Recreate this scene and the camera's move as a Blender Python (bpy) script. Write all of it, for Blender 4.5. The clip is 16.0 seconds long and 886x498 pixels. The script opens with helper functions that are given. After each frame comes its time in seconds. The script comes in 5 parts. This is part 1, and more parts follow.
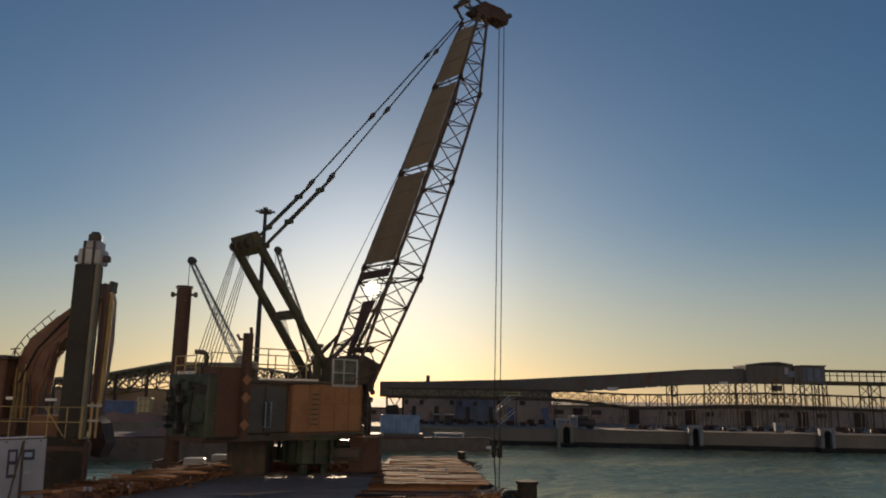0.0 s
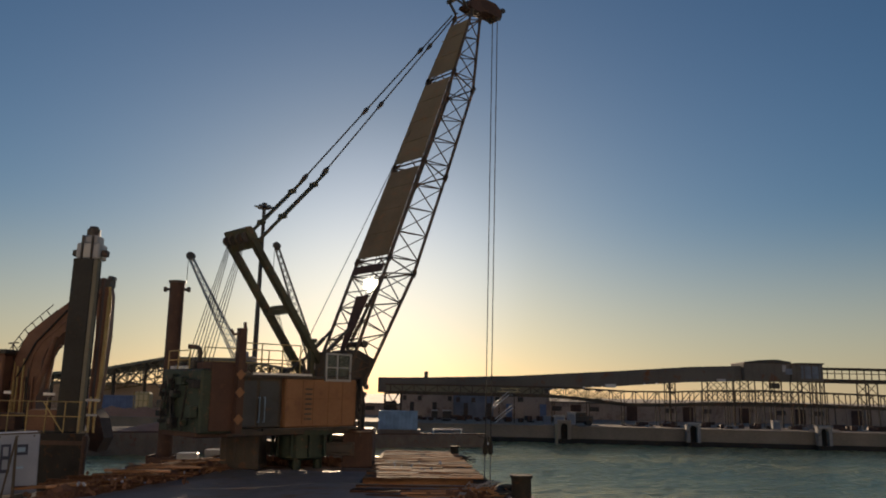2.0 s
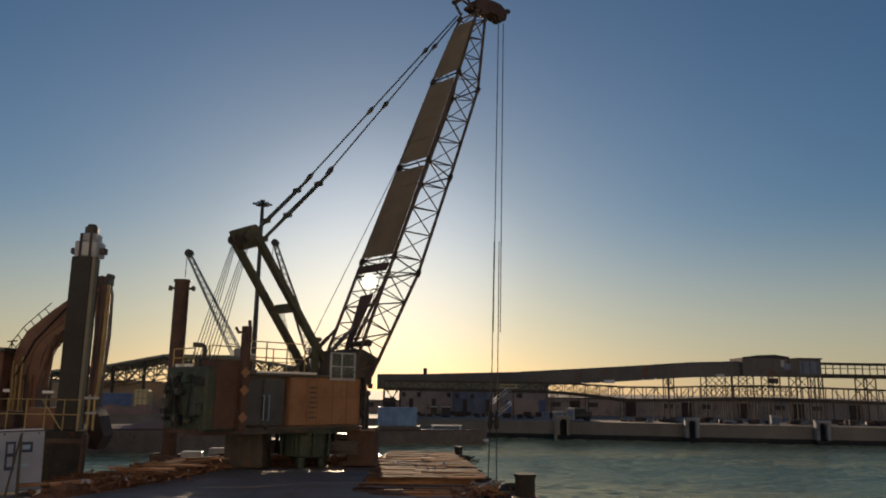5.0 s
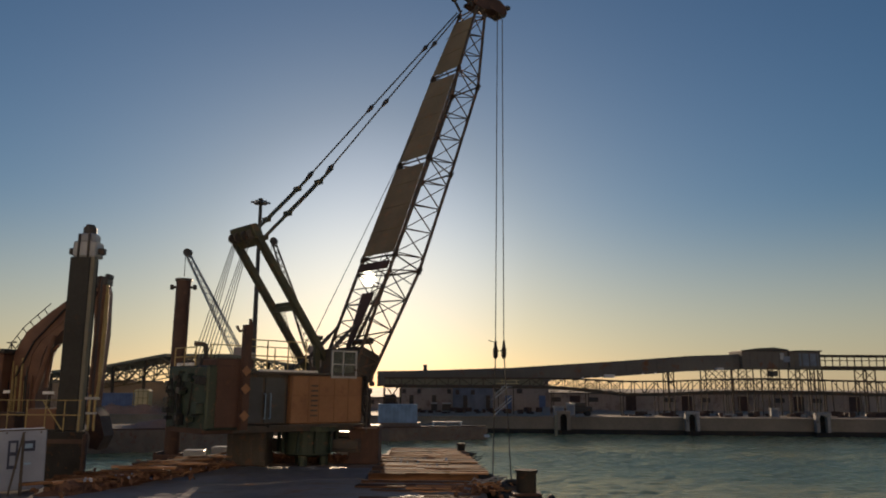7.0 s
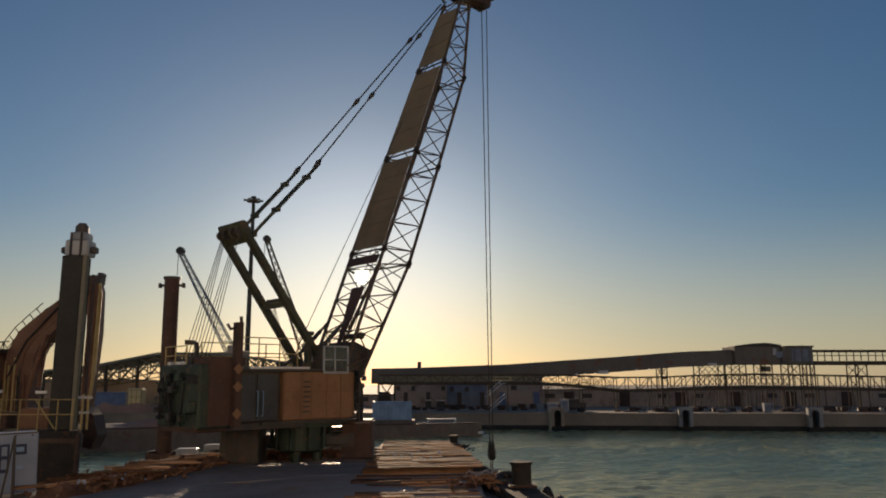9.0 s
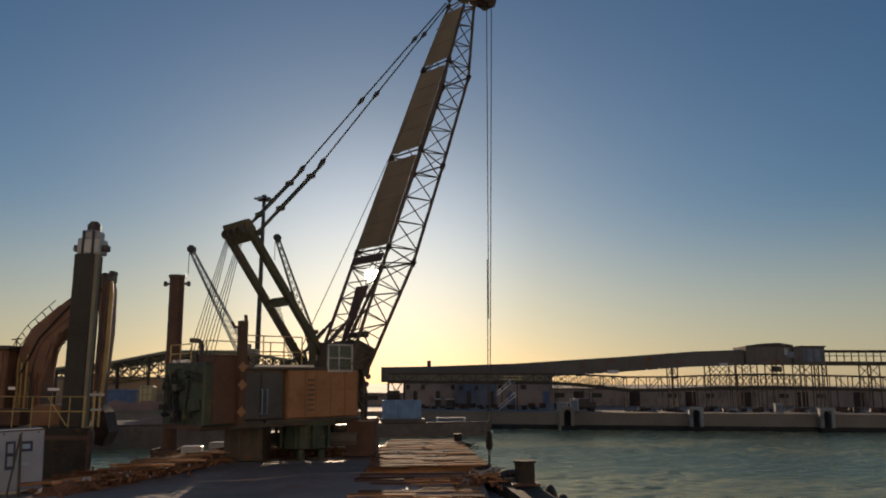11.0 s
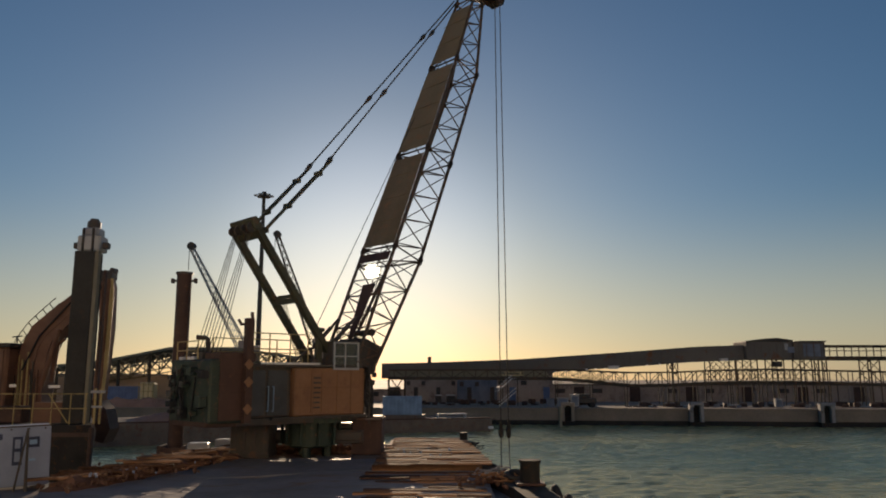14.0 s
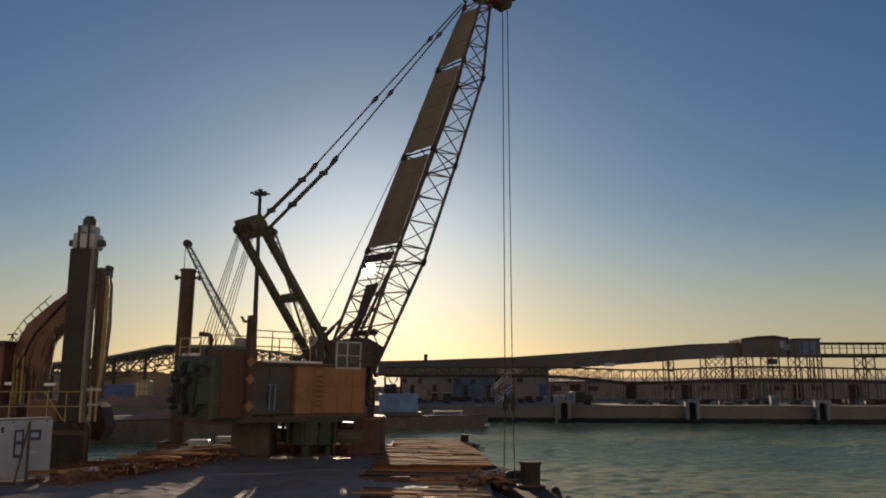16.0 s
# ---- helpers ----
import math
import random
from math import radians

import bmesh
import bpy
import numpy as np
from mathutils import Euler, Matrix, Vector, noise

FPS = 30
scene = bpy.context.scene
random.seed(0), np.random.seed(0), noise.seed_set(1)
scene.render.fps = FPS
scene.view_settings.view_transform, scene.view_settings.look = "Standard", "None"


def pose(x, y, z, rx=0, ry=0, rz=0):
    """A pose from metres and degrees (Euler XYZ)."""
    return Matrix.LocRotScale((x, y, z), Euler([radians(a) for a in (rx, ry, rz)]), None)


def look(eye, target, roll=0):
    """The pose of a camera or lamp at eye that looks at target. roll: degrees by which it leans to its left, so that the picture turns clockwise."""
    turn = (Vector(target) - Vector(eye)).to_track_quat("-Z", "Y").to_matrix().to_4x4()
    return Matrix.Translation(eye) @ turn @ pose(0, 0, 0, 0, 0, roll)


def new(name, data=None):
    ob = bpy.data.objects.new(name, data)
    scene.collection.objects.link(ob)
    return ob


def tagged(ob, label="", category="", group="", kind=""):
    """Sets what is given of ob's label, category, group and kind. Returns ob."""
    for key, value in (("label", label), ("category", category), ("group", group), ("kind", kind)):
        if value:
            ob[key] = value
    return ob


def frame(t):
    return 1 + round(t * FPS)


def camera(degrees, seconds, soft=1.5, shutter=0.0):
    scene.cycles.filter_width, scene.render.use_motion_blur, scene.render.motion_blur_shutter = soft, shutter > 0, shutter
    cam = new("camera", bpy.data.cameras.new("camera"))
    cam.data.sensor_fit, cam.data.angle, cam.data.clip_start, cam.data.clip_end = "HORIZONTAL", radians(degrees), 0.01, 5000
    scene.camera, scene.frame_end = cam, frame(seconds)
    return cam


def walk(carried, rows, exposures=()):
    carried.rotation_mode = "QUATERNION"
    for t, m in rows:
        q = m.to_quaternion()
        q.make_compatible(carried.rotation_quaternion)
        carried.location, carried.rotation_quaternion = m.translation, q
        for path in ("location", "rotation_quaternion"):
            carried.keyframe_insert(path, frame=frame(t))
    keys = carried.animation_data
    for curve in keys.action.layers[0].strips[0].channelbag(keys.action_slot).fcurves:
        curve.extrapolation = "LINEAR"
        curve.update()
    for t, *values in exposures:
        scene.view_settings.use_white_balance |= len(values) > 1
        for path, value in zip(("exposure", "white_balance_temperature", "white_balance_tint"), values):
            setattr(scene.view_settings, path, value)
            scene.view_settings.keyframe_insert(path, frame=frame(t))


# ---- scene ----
cam = camera(60, 16.0, soft=1.9)
PATH = [
    (0.0, pose(0, 0, 5.4, 101.02, -0.90, -0.12)),
    (0.5, pose(0, 0, 5.4, 100.96, -0.95, -0.15)),
    (1.0, pose(0, 0, 5.4, 100.86, -1.03, -0.18)),
    (1.5, pose(0, 0, 5.4, 100.80, -1.11, -0.21)),
    (2.0, pose(0, 0, 5.4, 100.74, -1.15, -0.26)),
    (2.5, pose(0, 0, 5.4, 100.69, -1.14, -0.27)),
    (3.0, pose(0, 0, 5.4, 100.64, -1.21, -0.30)),
    (3.5, pose(0, 0, 5.4, 100.57, -1.28, -0.35)),
    (4.0, pose(0, 0, 5.4, 100.53, -1.29, -0.36)),
    (6.5, pose(0, 0, 5.4, 100.31, -0.22, -0.27)),
    (7.0, pose(0, 0, 5.4, 100.22, -0.29, -0.31)),
    (7.5, pose(0, 0, 5.4, 100.19, -0.21, -0.31)),
    (8.0, pose(0, 0, 5.4, 100.10, 0.01, -0.29)),
    (8.5, pose(0, 0, 5.4, 100.06, 0.01, -0.31)),
    (9.0, pose(0, 0, 5.4, 100.01, 0.04, -0.74)),
    (11.5, pose(0, 0, 5.4, 99.87, -0.23, 0.05)),
    (12.0, pose(0, 0, 5.4, 99.79, -0.25, 0.03)),
    (12.5, pose(0, 0, 5.4, 99.74, -0.24, 0.01)),
    (13.0, pose(0, 0, 5.4, 99.71, -0.29, -0.01)),
    (13.5, pose(0, 0, 5.4, 99.68, -0.10, 0.00)),
    (14.0, pose(0, 0, 5.4, 99.64, -0.03, 0.00)),
    (14.5, pose(0, 0, 5.4, 99.60, 0.00, 0.00)),
    (15.0, pose(0, 0, 5.4, 99.52, -0.02, -0.04)),
    (15.5, pose(0, 0, 5.4, 99.48, 0.00, -0.08)),
    (16.0, pose(0, 0, 5.4, 99.46, 0.01, -0.27)),
]
walk(cam, PATH, exposures=[(0.0, 0.0, 6200, 11), (16.0, 0.0, 6200, 11)])

# rocking of the floating crane pontoon: seconds, sway, heave, and three small turns in degrees
ROCK = [
    (0.0, -0.046, 0.022, 0.28, 0.00, -0.01),
    (0.5, -0.005, 0.033, 0.28, -0.91, 0.20),
    (1.0, -0.047, 0.049, 0.38, -1.09, 0.09),
    (1.5, -0.206, 0.071, 0.39, -0.54, 0.43),
    (2.0, -0.224, 0.049, 0.38, -0.29, 0.57),
    (2.5, -0.167, 0.035, 0.45, -0.48, 0.28),
    (3.0, -0.093, 0.016, 0.35, -0.74, 0.39),
    (3.5, -0.065, 0.001, 0.34, -0.61, 0.27),
    (4.0, -0.076, 0.011, 0.14, -0.12, 0.27),
    (6.5, 0.054, -0.061, -0.23, 0.26, -0.06),
    (7.0, 0.014, -0.022, -0.20, 0.39, -0.20),
    (7.5, -0.001, 0.009, -0.14, 0.51, -0.07),
    (8.0, 0.015, 0.003, 0.15, 0.23, -0.29),
    (8.5, 0.034, 0.028, 0.22, -0.32, -0.02),
    (9.0, -0.013, 0.048, 0.34, -0.51, 0.29),
    (11.5, -0.267, 0.047, 0.34, -0.61, 0.55),
    (12.0, -0.229, 0.034, 0.41, -0.51, 0.54),
    (12.5, -0.169, 0.019, 0.30, -0.38, 0.43),
    (13.0, -0.156, 0.014, 0.29, -0.05, 0.25),
    (13.5, -0.110, 0.003, 0.10, 0.11, 0.25),
    (14.0, -0.048, -0.002, 0.18, -0.02, 0.12),
    (14.5, 0.001, 0.001, 0.07, 0.00, -0.03),
    (15.0, 0.042, -0.030, -0.18, 0.44, -0.05),
    (15.5, 0.059, -0.036, -0.20, 1.01, -0.33),
    (16.0, 0.129, -0.042, -0.31, 0.97, -0.31),
]
PIVOT = Vector((-6.0, 34.0, 2.0))
DECK = 2.0


def rock(row):
    t, sway, heave, rx, ry, rz = row
    return Matrix.Translation(PIVOT) @ pose(sway, 0, heave, rx, ry, rz) @ Matrix.Translation(-PIVOT)


# ---- light ----
SUN = Vector((-0.092, 0.986, 0.138)).normalized()
world = bpy.data.worlds.new("world")
scene.world = world
world.use_nodes = True
wt = world.node_tree
wt.nodes.clear()
sky = wt.nodes.new("ShaderNodeTexSky")
sky.sky_type = "NISHITA"
sky.sun_disc = False
sky.sun_elevation = math.asin(SUN.z)
sky.sun_rotation = math.atan2(SUN.x, SUN.y)
sky.dust_density = 0.65
sky.air_density = 1.15
sky.ozone_density = 4.0
bg = wt.nodes.new("ShaderNodeBackground")
bg.inputs[1].default_value = 0.068
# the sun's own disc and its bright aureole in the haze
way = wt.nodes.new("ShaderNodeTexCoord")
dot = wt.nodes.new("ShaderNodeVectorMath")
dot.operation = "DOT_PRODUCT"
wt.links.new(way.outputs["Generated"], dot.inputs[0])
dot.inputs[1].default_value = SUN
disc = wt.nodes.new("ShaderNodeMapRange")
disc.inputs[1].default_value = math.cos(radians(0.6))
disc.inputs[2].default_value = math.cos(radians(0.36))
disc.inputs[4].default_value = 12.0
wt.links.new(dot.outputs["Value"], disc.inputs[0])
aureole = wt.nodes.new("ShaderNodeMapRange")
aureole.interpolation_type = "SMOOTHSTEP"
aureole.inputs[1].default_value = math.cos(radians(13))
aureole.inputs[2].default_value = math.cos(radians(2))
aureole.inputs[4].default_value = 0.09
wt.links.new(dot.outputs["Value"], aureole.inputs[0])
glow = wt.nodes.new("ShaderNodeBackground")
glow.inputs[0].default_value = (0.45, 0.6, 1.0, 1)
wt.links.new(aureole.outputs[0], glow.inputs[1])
bright = wt.nodes.new("ShaderNodeAddShader")
disc_bg = wt.nodes.new("ShaderNodeBackground")
disc_bg.inputs[0].default_value = (1.0, 0.86, 0.6, 1)
wt.links.new(disc.outputs[0], disc_bg.inputs[1])
both = wt.nodes.new("ShaderNodeAddShader")
wo = wt.nodes.new("ShaderNodeOutputWorld")
wt.links.new(sky.outputs[0], bg.inputs[0])
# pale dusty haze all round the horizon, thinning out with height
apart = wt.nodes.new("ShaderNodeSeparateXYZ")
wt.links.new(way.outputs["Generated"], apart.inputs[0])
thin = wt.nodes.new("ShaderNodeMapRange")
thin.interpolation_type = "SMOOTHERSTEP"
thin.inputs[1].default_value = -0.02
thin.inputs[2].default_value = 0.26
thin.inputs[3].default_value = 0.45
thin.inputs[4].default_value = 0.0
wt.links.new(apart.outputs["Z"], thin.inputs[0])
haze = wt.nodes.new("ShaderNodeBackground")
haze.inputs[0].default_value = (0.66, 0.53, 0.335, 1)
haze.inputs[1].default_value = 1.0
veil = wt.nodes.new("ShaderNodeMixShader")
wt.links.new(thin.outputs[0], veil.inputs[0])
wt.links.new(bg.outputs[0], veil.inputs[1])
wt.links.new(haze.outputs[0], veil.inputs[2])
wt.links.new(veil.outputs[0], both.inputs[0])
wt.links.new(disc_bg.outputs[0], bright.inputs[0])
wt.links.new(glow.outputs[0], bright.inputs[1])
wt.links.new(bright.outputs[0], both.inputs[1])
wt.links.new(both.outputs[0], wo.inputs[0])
sun_data = bpy.data.lights.new("sun", "SUN")
sun_data.energy = 4.2
sun_data.angle = radians(0.6)
sun_data.color = (1.0, 0.72, 0.46)
sun = new("sun", sun_data)
sun.matrix_world = look(SUN * 200, (0, 0, 0))


# ---- materials ----
def mat(name, base, second=None, rough=0.7, metal=0.0, scale=3.0, bump=0.25, spread=0.5, stretch=(1, 1, 1), rust=None, rust_at=0.6, spec=0.4):
    """Two tones mixed by coarse and fine noise, a fine relief, and rust or dirt patches."""
    m = bpy.data.materials.new(name)
    m.use_nodes = True
    nt = m.node_tree
    b = nt.nodes["Principled BSDF"]
    b.inputs["Metallic"].default_value = metal
    b.inputs["Specular IOR Level"].default_value = spec
    tc = nt.nodes.new("ShaderNodeTexCoord")
    mp = nt.nodes.new("ShaderNodeMapping")
    mp.inputs["Scale"].default_value = stretch
    nt.links.new(tc.outputs["Object"], mp.inputs[0])
    big = nt.nodes.new("ShaderNodeTexNoise")
    big.inputs["Scale"].default_value = scale * 0.35
    big.inputs["Detail"].default_value = 5
    fine = nt.nodes.new("ShaderNodeTexNoise")
    fine.inputs["Scale"].default_value = scale * 6
    fine.inputs["Detail"].default_value = 6
    for n in (big, fine):
        nt.links.new(mp.outputs[0], n.inputs[0])
    add = nt.nodes.new("ShaderNodeMath")
    add.operation = "MULTIPLY_ADD"
    nt.links.new(fine.outputs[0], add.inputs[0])
    add.inputs[1].default_value = 0.4
    nt.links.new(big.outputs[0], add.inputs[2])
    info = nt.nodes.new("ShaderNodeObjectInfo")
    shift = nt.nodes.new("ShaderNodeMath")
    shift.operation = "MULTIPLY_ADD"
    nt.links.new(info.outputs["Random"], shift.inputs[0])
    shift.inputs[1].default_value = 0.25
    nt.links.new(add.outputs[0], shift.inputs[2])
    ramp = nt.nodes.new("ShaderNodeValToRGB")
    second = second or tuple(c * 0.6 for c in base)
    ramp.color_ramp.elements[0].position = 0.8 - spread / 2
    ramp.color_ramp.elements[0].color = (*second, 1)
    ramp.color_ramp.elements[1].position = 0.8 + spread / 2
    ramp.color_ramp.elements[1].color = (*base, 1)
    nt.links.new(shift.outputs[0], ramp.inputs[0])
    colour = ramp.outputs[0]
    if rust:
        rn = nt.nodes.new("ShaderNodeTexNoise")
        rn.inputs["Scale"].default_value = scale * 1.1
        rn.inputs["Detail"].default_value = 8
        rn.inputs["Roughness"].default_value = 0.7
        nt.links.new(mp.outputs[0], rn.inputs[0])
        rr = nt.nodes.new("ShaderNodeMapRange")
        rr.inputs[1].default_value = rust_at - 0.06
        rr.inputs[2].default_value = rust_at + 0.06
        nt.links.new(rn.outputs[0], rr.inputs[0])
        mx = nt.nodes.new("ShaderNodeMix")
        mx.data_type = "RGBA"
        nt.links.new(rr.outputs[0], mx.inputs[0])
        nt.links.new(colour, mx.inputs[6])
        mx.inputs[7].default_value = (*rust, 1)
        colour = mx.outputs[2]
    nt.links.new(colour, b.inputs["Base Color"])
    rg = nt.nodes.new("ShaderNodeMapRange")
    rg.inputs[3].default_value = min(1, rough + 0.12)
    rg.inputs[4].default_value = max(0.05, rough - 0.12)
    nt.links.new(add.outputs[0], rg.inputs[0])
    nt.links.new(rg.outputs[0], b.inputs["Roughness"])
    if bump:
        bp = nt.nodes.new("ShaderNodeBump")
        bp.inputs["Strength"].default_value = bump
        bp.inputs["Distance"].default_value = 0.02
        nt.links.new(add.outputs[0], bp.inputs["Height"])
        nt.links.new(bp.outputs[0], b.inputs["Normal"])
    return m


RUST = (0.2, 0.09, 0.045)
M_boom = mat("boom_paint", (0.085, 0.064, 0.045), (0.05, 0.038, 0.028), 0.6, rust=RUST)
M_panel = mat("boom_sheet", (0.235, 0.185, 0.115), (0.165, 0.13, 0.082), 0.85, scale=1.5, rust=(0.26, 0.16, 0.09), rust_at=0.6)
M_dark = mat("dark_steel", (0.075, 0.068, 0.06), rough=0.6, rust=(0.13, 0.07, 0.04))
M_gantry = mat("olive_steel", (0.07, 0.074, 0.045), rough=0.6, rust=(0.13, 0.075, 0.04))
M_house = mat("orange_paint", (0.285, 0.15, 0.074), (0.21, 0.108, 0.054), 0.6, scale=1.2, rust=(0.2, 0.10, 0.055), rust_at=0.6)
M_rustred = mat("rust_brown_steel", (0.088, 0.05, 0.038), (0.058, 0.034, 0.027), 0.75, rust=(0.11, 0.06, 0.04))
M_green = mat("dark_green_paint", (0.04, 0.062, 0.045), rough=0.6, rust=(0.16, 0.09, 0.055), rust_at=0.62)
M_black = mat("black_hull_paint", (0.04, 0.039, 0.037), spec=0.08, rough=0.75, rust=(0.11, 0.055, 0.03), rust_at=0.62)
M_spud = mat("spud_steel", (0.062, 0.062, 0.058), (0.042, 0.042, 0.04), 0.75, scale=0.8, rust=(0.085, 0.06, 0.045), rust_at=0.64, spec=0.12)
M_navy = mat("navy_paint", (0.035, 0.05, 0.10), rough=0.6)
M_door = mat("dark_slate_paint", (0.07, 0.08, 0.09), rough=0.6, rust=RUST, rust_at=0.66)
M_blue = mat("blue_paint", (0.14, 0.2, 0.36), rough=0.6, rust=RUST, rust_at=0.68)
M_slate = mat("slate_paint", (0.21, 0.25, 0.32), rough=0.6, rust=RUST, rust_at=0.68)
M_paleblue = mat("pale_blue_paint", (0.27, 0.42, 0.62), rough=0.6, rust=RUST, rust_at=0.72)
M_white = mat("white_paint", (0.78, 0.78, 0.77), (0.62, 0.61, 0.58), 0.6, rust=(0.4, 0.3, 0.2), rust_at=0.74)
M_yellow = mat("yellow_paint", (0.46, 0.35, 0.14), (0.33, 0.245, 0.1), 0.6, rust=RUST, rust_at=0.62)
M_exc = mat("orange_brown_paint", (0.19, 0.095, 0.058), (0.11, 0.052, 0.034), 0.6, rust=(0.16, 0.085, 0.05))
M_grey = mat("galvanised_steel", (0.42, 0.43, 0.44), (0.3, 0.31, 0.32), 0.55, metal=0.2, rust=RUST, rust_at=0.68)
M_wood = mat("weathered_timber", (0.42, 0.225, 0.115), (0.085, 0.05, 0.032), 0.9, scale=2.0, stretch=(0.25, 3, 3), bump=0.7, spread=0.32, spec=0.07)
M_deck = mat("muddy_steel_deck", (0.30, 0.22, 0.17), (0.19, 0.16, 0.145), 0.88, scale=1.0, bump=1.0, rust=(0.22, 0.12, 0.075), rust_at=0.55, spec=0.1)
M_mud = mat("dredged_mud", (0.23, 0.125, 0.08), (0.10, 0.06, 0.042), 0.85, scale=4, bump=0.9, spec=0.1)
# darker timber: muddy bank baulks, and planks on the deck's crane side
M_darkwood = mat("dark_timber", (0.16, 0.085, 0.048), (0.045, 0.028, 0.02), 0.92, scale=2.0, stretch=(0.5, 2, 2), bump=1.0, spread=0.32, spec=0.05)
M_plate = mat("worn_deck_plate", (0.21, 0.205, 0.212), (0.11, 0.107, 0.112), 0.68, scale=0.8, stretch=(0.5, 1.6, 2), bump=1.0, rust=(0.2, 0.13, 0.09), rust_at=0.62, spec=0.2)
M_hull = mat("brown_hull_paint", (0.23, 0.19, 0.155), (0.15, 0.125, 0.105), 0.8, rust=(0.2, 0.11, 0.07), rust_at=0.6, spec=0.1)
M_cabinet = mat("grey_white_paint", (0.27, 0.32, 0.43), (0.21, 0.25, 0.34), 0.6, rust=(0.35, 0.28, 0.22), rust_at=0.72)
M_concrete = mat("quay_concrete", (0.31, 0.26, 0.21), (0.19, 0.165, 0.135), 0.85, scale=0.6, bump=0.4)
M_ground = mat("yard_ground", (0.32, 0.24, 0.18), (0.21, 0.16, 0.12), 0.9, scale=0.2, bump=0.4)
M_brick = mat("brown_cladding", (0.5, 0.4, 0.32), (0.36, 0.29, 0.24), 0.8, scale=0.5, rust=(0.24, 0.18, 0.15), rust_at=0.58)
M_steel = mat("conveyor_steel", (0.085, 0.07, 0.05), (0.055, 0.045, 0.035), 0.95, rust=RUST)
M_roof = mat("sheet_roof", (0.17, 0.155, 0.135), (0.115, 0.105, 0.095), rough=0.85, scale=0.6, rust=RUST, rust_at=0.62)
M_sheet = mat("dull_roof_sheet", (0.24, 0.225, 0.17), (0.17, 0.16, 0.12), 0.8, scale=0.5, rust=RUST, rust_at=0.64)
M_cream = mat("cream_plastic", (0.8, 0.66, 0.36), (0.66, 0.52, 0.28), 0.6, scale=1.0)
M_pale_frame = mat("pale_frame_paint", (0.34, 0.34, 0.35), (0.2, 0.19, 0.18), 0.8, scale=1.0, rust=(0.12, 0.1, 0.08), rust_at=0.6)
M_soil = mat("reddish_soil", (0.46, 0.27, 0.19), (0.28, 0.17, 0.125), 0.95, scale=0.8, bump=0.8)
M_leaf = mat("dusty_foliage", (0.09, 0.09, 0.04), (0.05, 0.055, 0.025), 0.9)
M_rubber = mat("rubber", (0.035, 0.035, 0.035), rough=0.85)
M_rope = mat("wire_rope", (0.07, 0.065, 0.055), rough=0.75, spec=0.15, scale=20)


def glass_mat():
    m = bpy.data.materials.new("window_glass")
    m.use_nodes = True
    b = m.node_tree.nodes["Principled BSDF"]
    b.inputs["Base Color"].default_value = (0.32, 0.37, 0.37, 1)
    b.inputs["Roughness"].default_value = 0.06
    b.inputs["Transmission Weight"].default_value = 0.9
    return m


M_glass = glass_mat()


def water_mat():
    """Turbid water: a silty body colour under a rippled, glossy surface."""
    m = bpy.data.materials.new("harbour_water")
    m.use_nodes = True
    nt = m.node_tree
    nt.nodes.remove(nt.nodes["Principled BSDF"])
    out = nt.nodes["Material Output"]
    body = nt.nodes.new("ShaderNodeBsdfDiffuse")
    body.inputs["Color"].default_value = (0.5, 0.445, 0.22, 1)
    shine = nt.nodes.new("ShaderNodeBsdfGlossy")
    # warm tint put into the reflections to offset the sky's blue
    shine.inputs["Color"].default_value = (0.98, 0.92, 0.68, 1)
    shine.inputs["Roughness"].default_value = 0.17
    tc = nt.nodes.new("ShaderNodeTexCoord")
    last = None
    for scale, stretch, strength, dist in ((1.4, (0.4, 1.6, 1), 0.5, 0.03), (3.6, (0.45, 1.5, 1), 0.8, 0.02), (9.0, (0.5, 1.4, 1), 0.8, 0.011)):
        mp = nt.nodes.new("ShaderNodeMapping")
        mp.inputs["Scale"].default_value = stretch
        nt.links.new(tc.outputs["Object"], mp.inputs[0])
        n = nt.nodes.new("ShaderNodeTexNoise")
        n.inputs["Scale"].default_value = scale
        n.inputs["Detail"].default_value = 4
        n.inputs["Distortion"].default_value = 0.4
        nt.links.new(mp.outputs[0], n.inputs[0])
        bp = nt.nodes.new("ShaderNodeBump")
        bp.inputs["Strength"].default_value = strength
        bp.inputs["Distance"].default_value = dist
        nt.links.new(n.outputs[0], bp.inputs["Height"])
        if last:
            nt.links.new(last.outputs[0], bp.inputs["Normal"])
        last = bp
    gloss = nt.nodes.new("ShaderNodeFresnel")
    gloss.inputs["IOR"].default_value = 1.33
    both_ways = nt.nodes.new("ShaderNodeMixShader")
    for node in (body, shine, gloss):
        nt.links.new(last.outputs[0], node.inputs["Normal"])
    nt.links.new(gloss.outputs[0], both_ways.inputs[0])
    nt.links.new(body.outputs[0], both_ways.inputs[1])
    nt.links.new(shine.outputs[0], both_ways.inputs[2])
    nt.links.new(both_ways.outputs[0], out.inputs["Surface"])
    return m


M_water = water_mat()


# ---- mesh helpers ----
def part(name, bm, material, parent=None, label=""):
    me = bpy.data.meshes.new(name)
    bm.to_mesh(me)
    bm.free()
    me.materials.append(material)
    ob = new(name, me)
    if parent:
        ob.parent = parent
    if label:
        ob["label"] = label
    return ob


def box(bm, c, size, m=None, bevel=0.0):
    mm = (m or Matrix.Identity(4)) @ Matrix.Translation(c) @ Matrix.Diagonal((*size, 1))
    r = bmesh.ops.create_cube(bm, size=1, matrix=mm)
    if bevel:
        es = {e for v in r["verts"] for e in v.link_edges}
        bmesh.ops.bevel(bm, geom=list(es), offset=bevel, segments=1, affect="EDGES")
    return bm


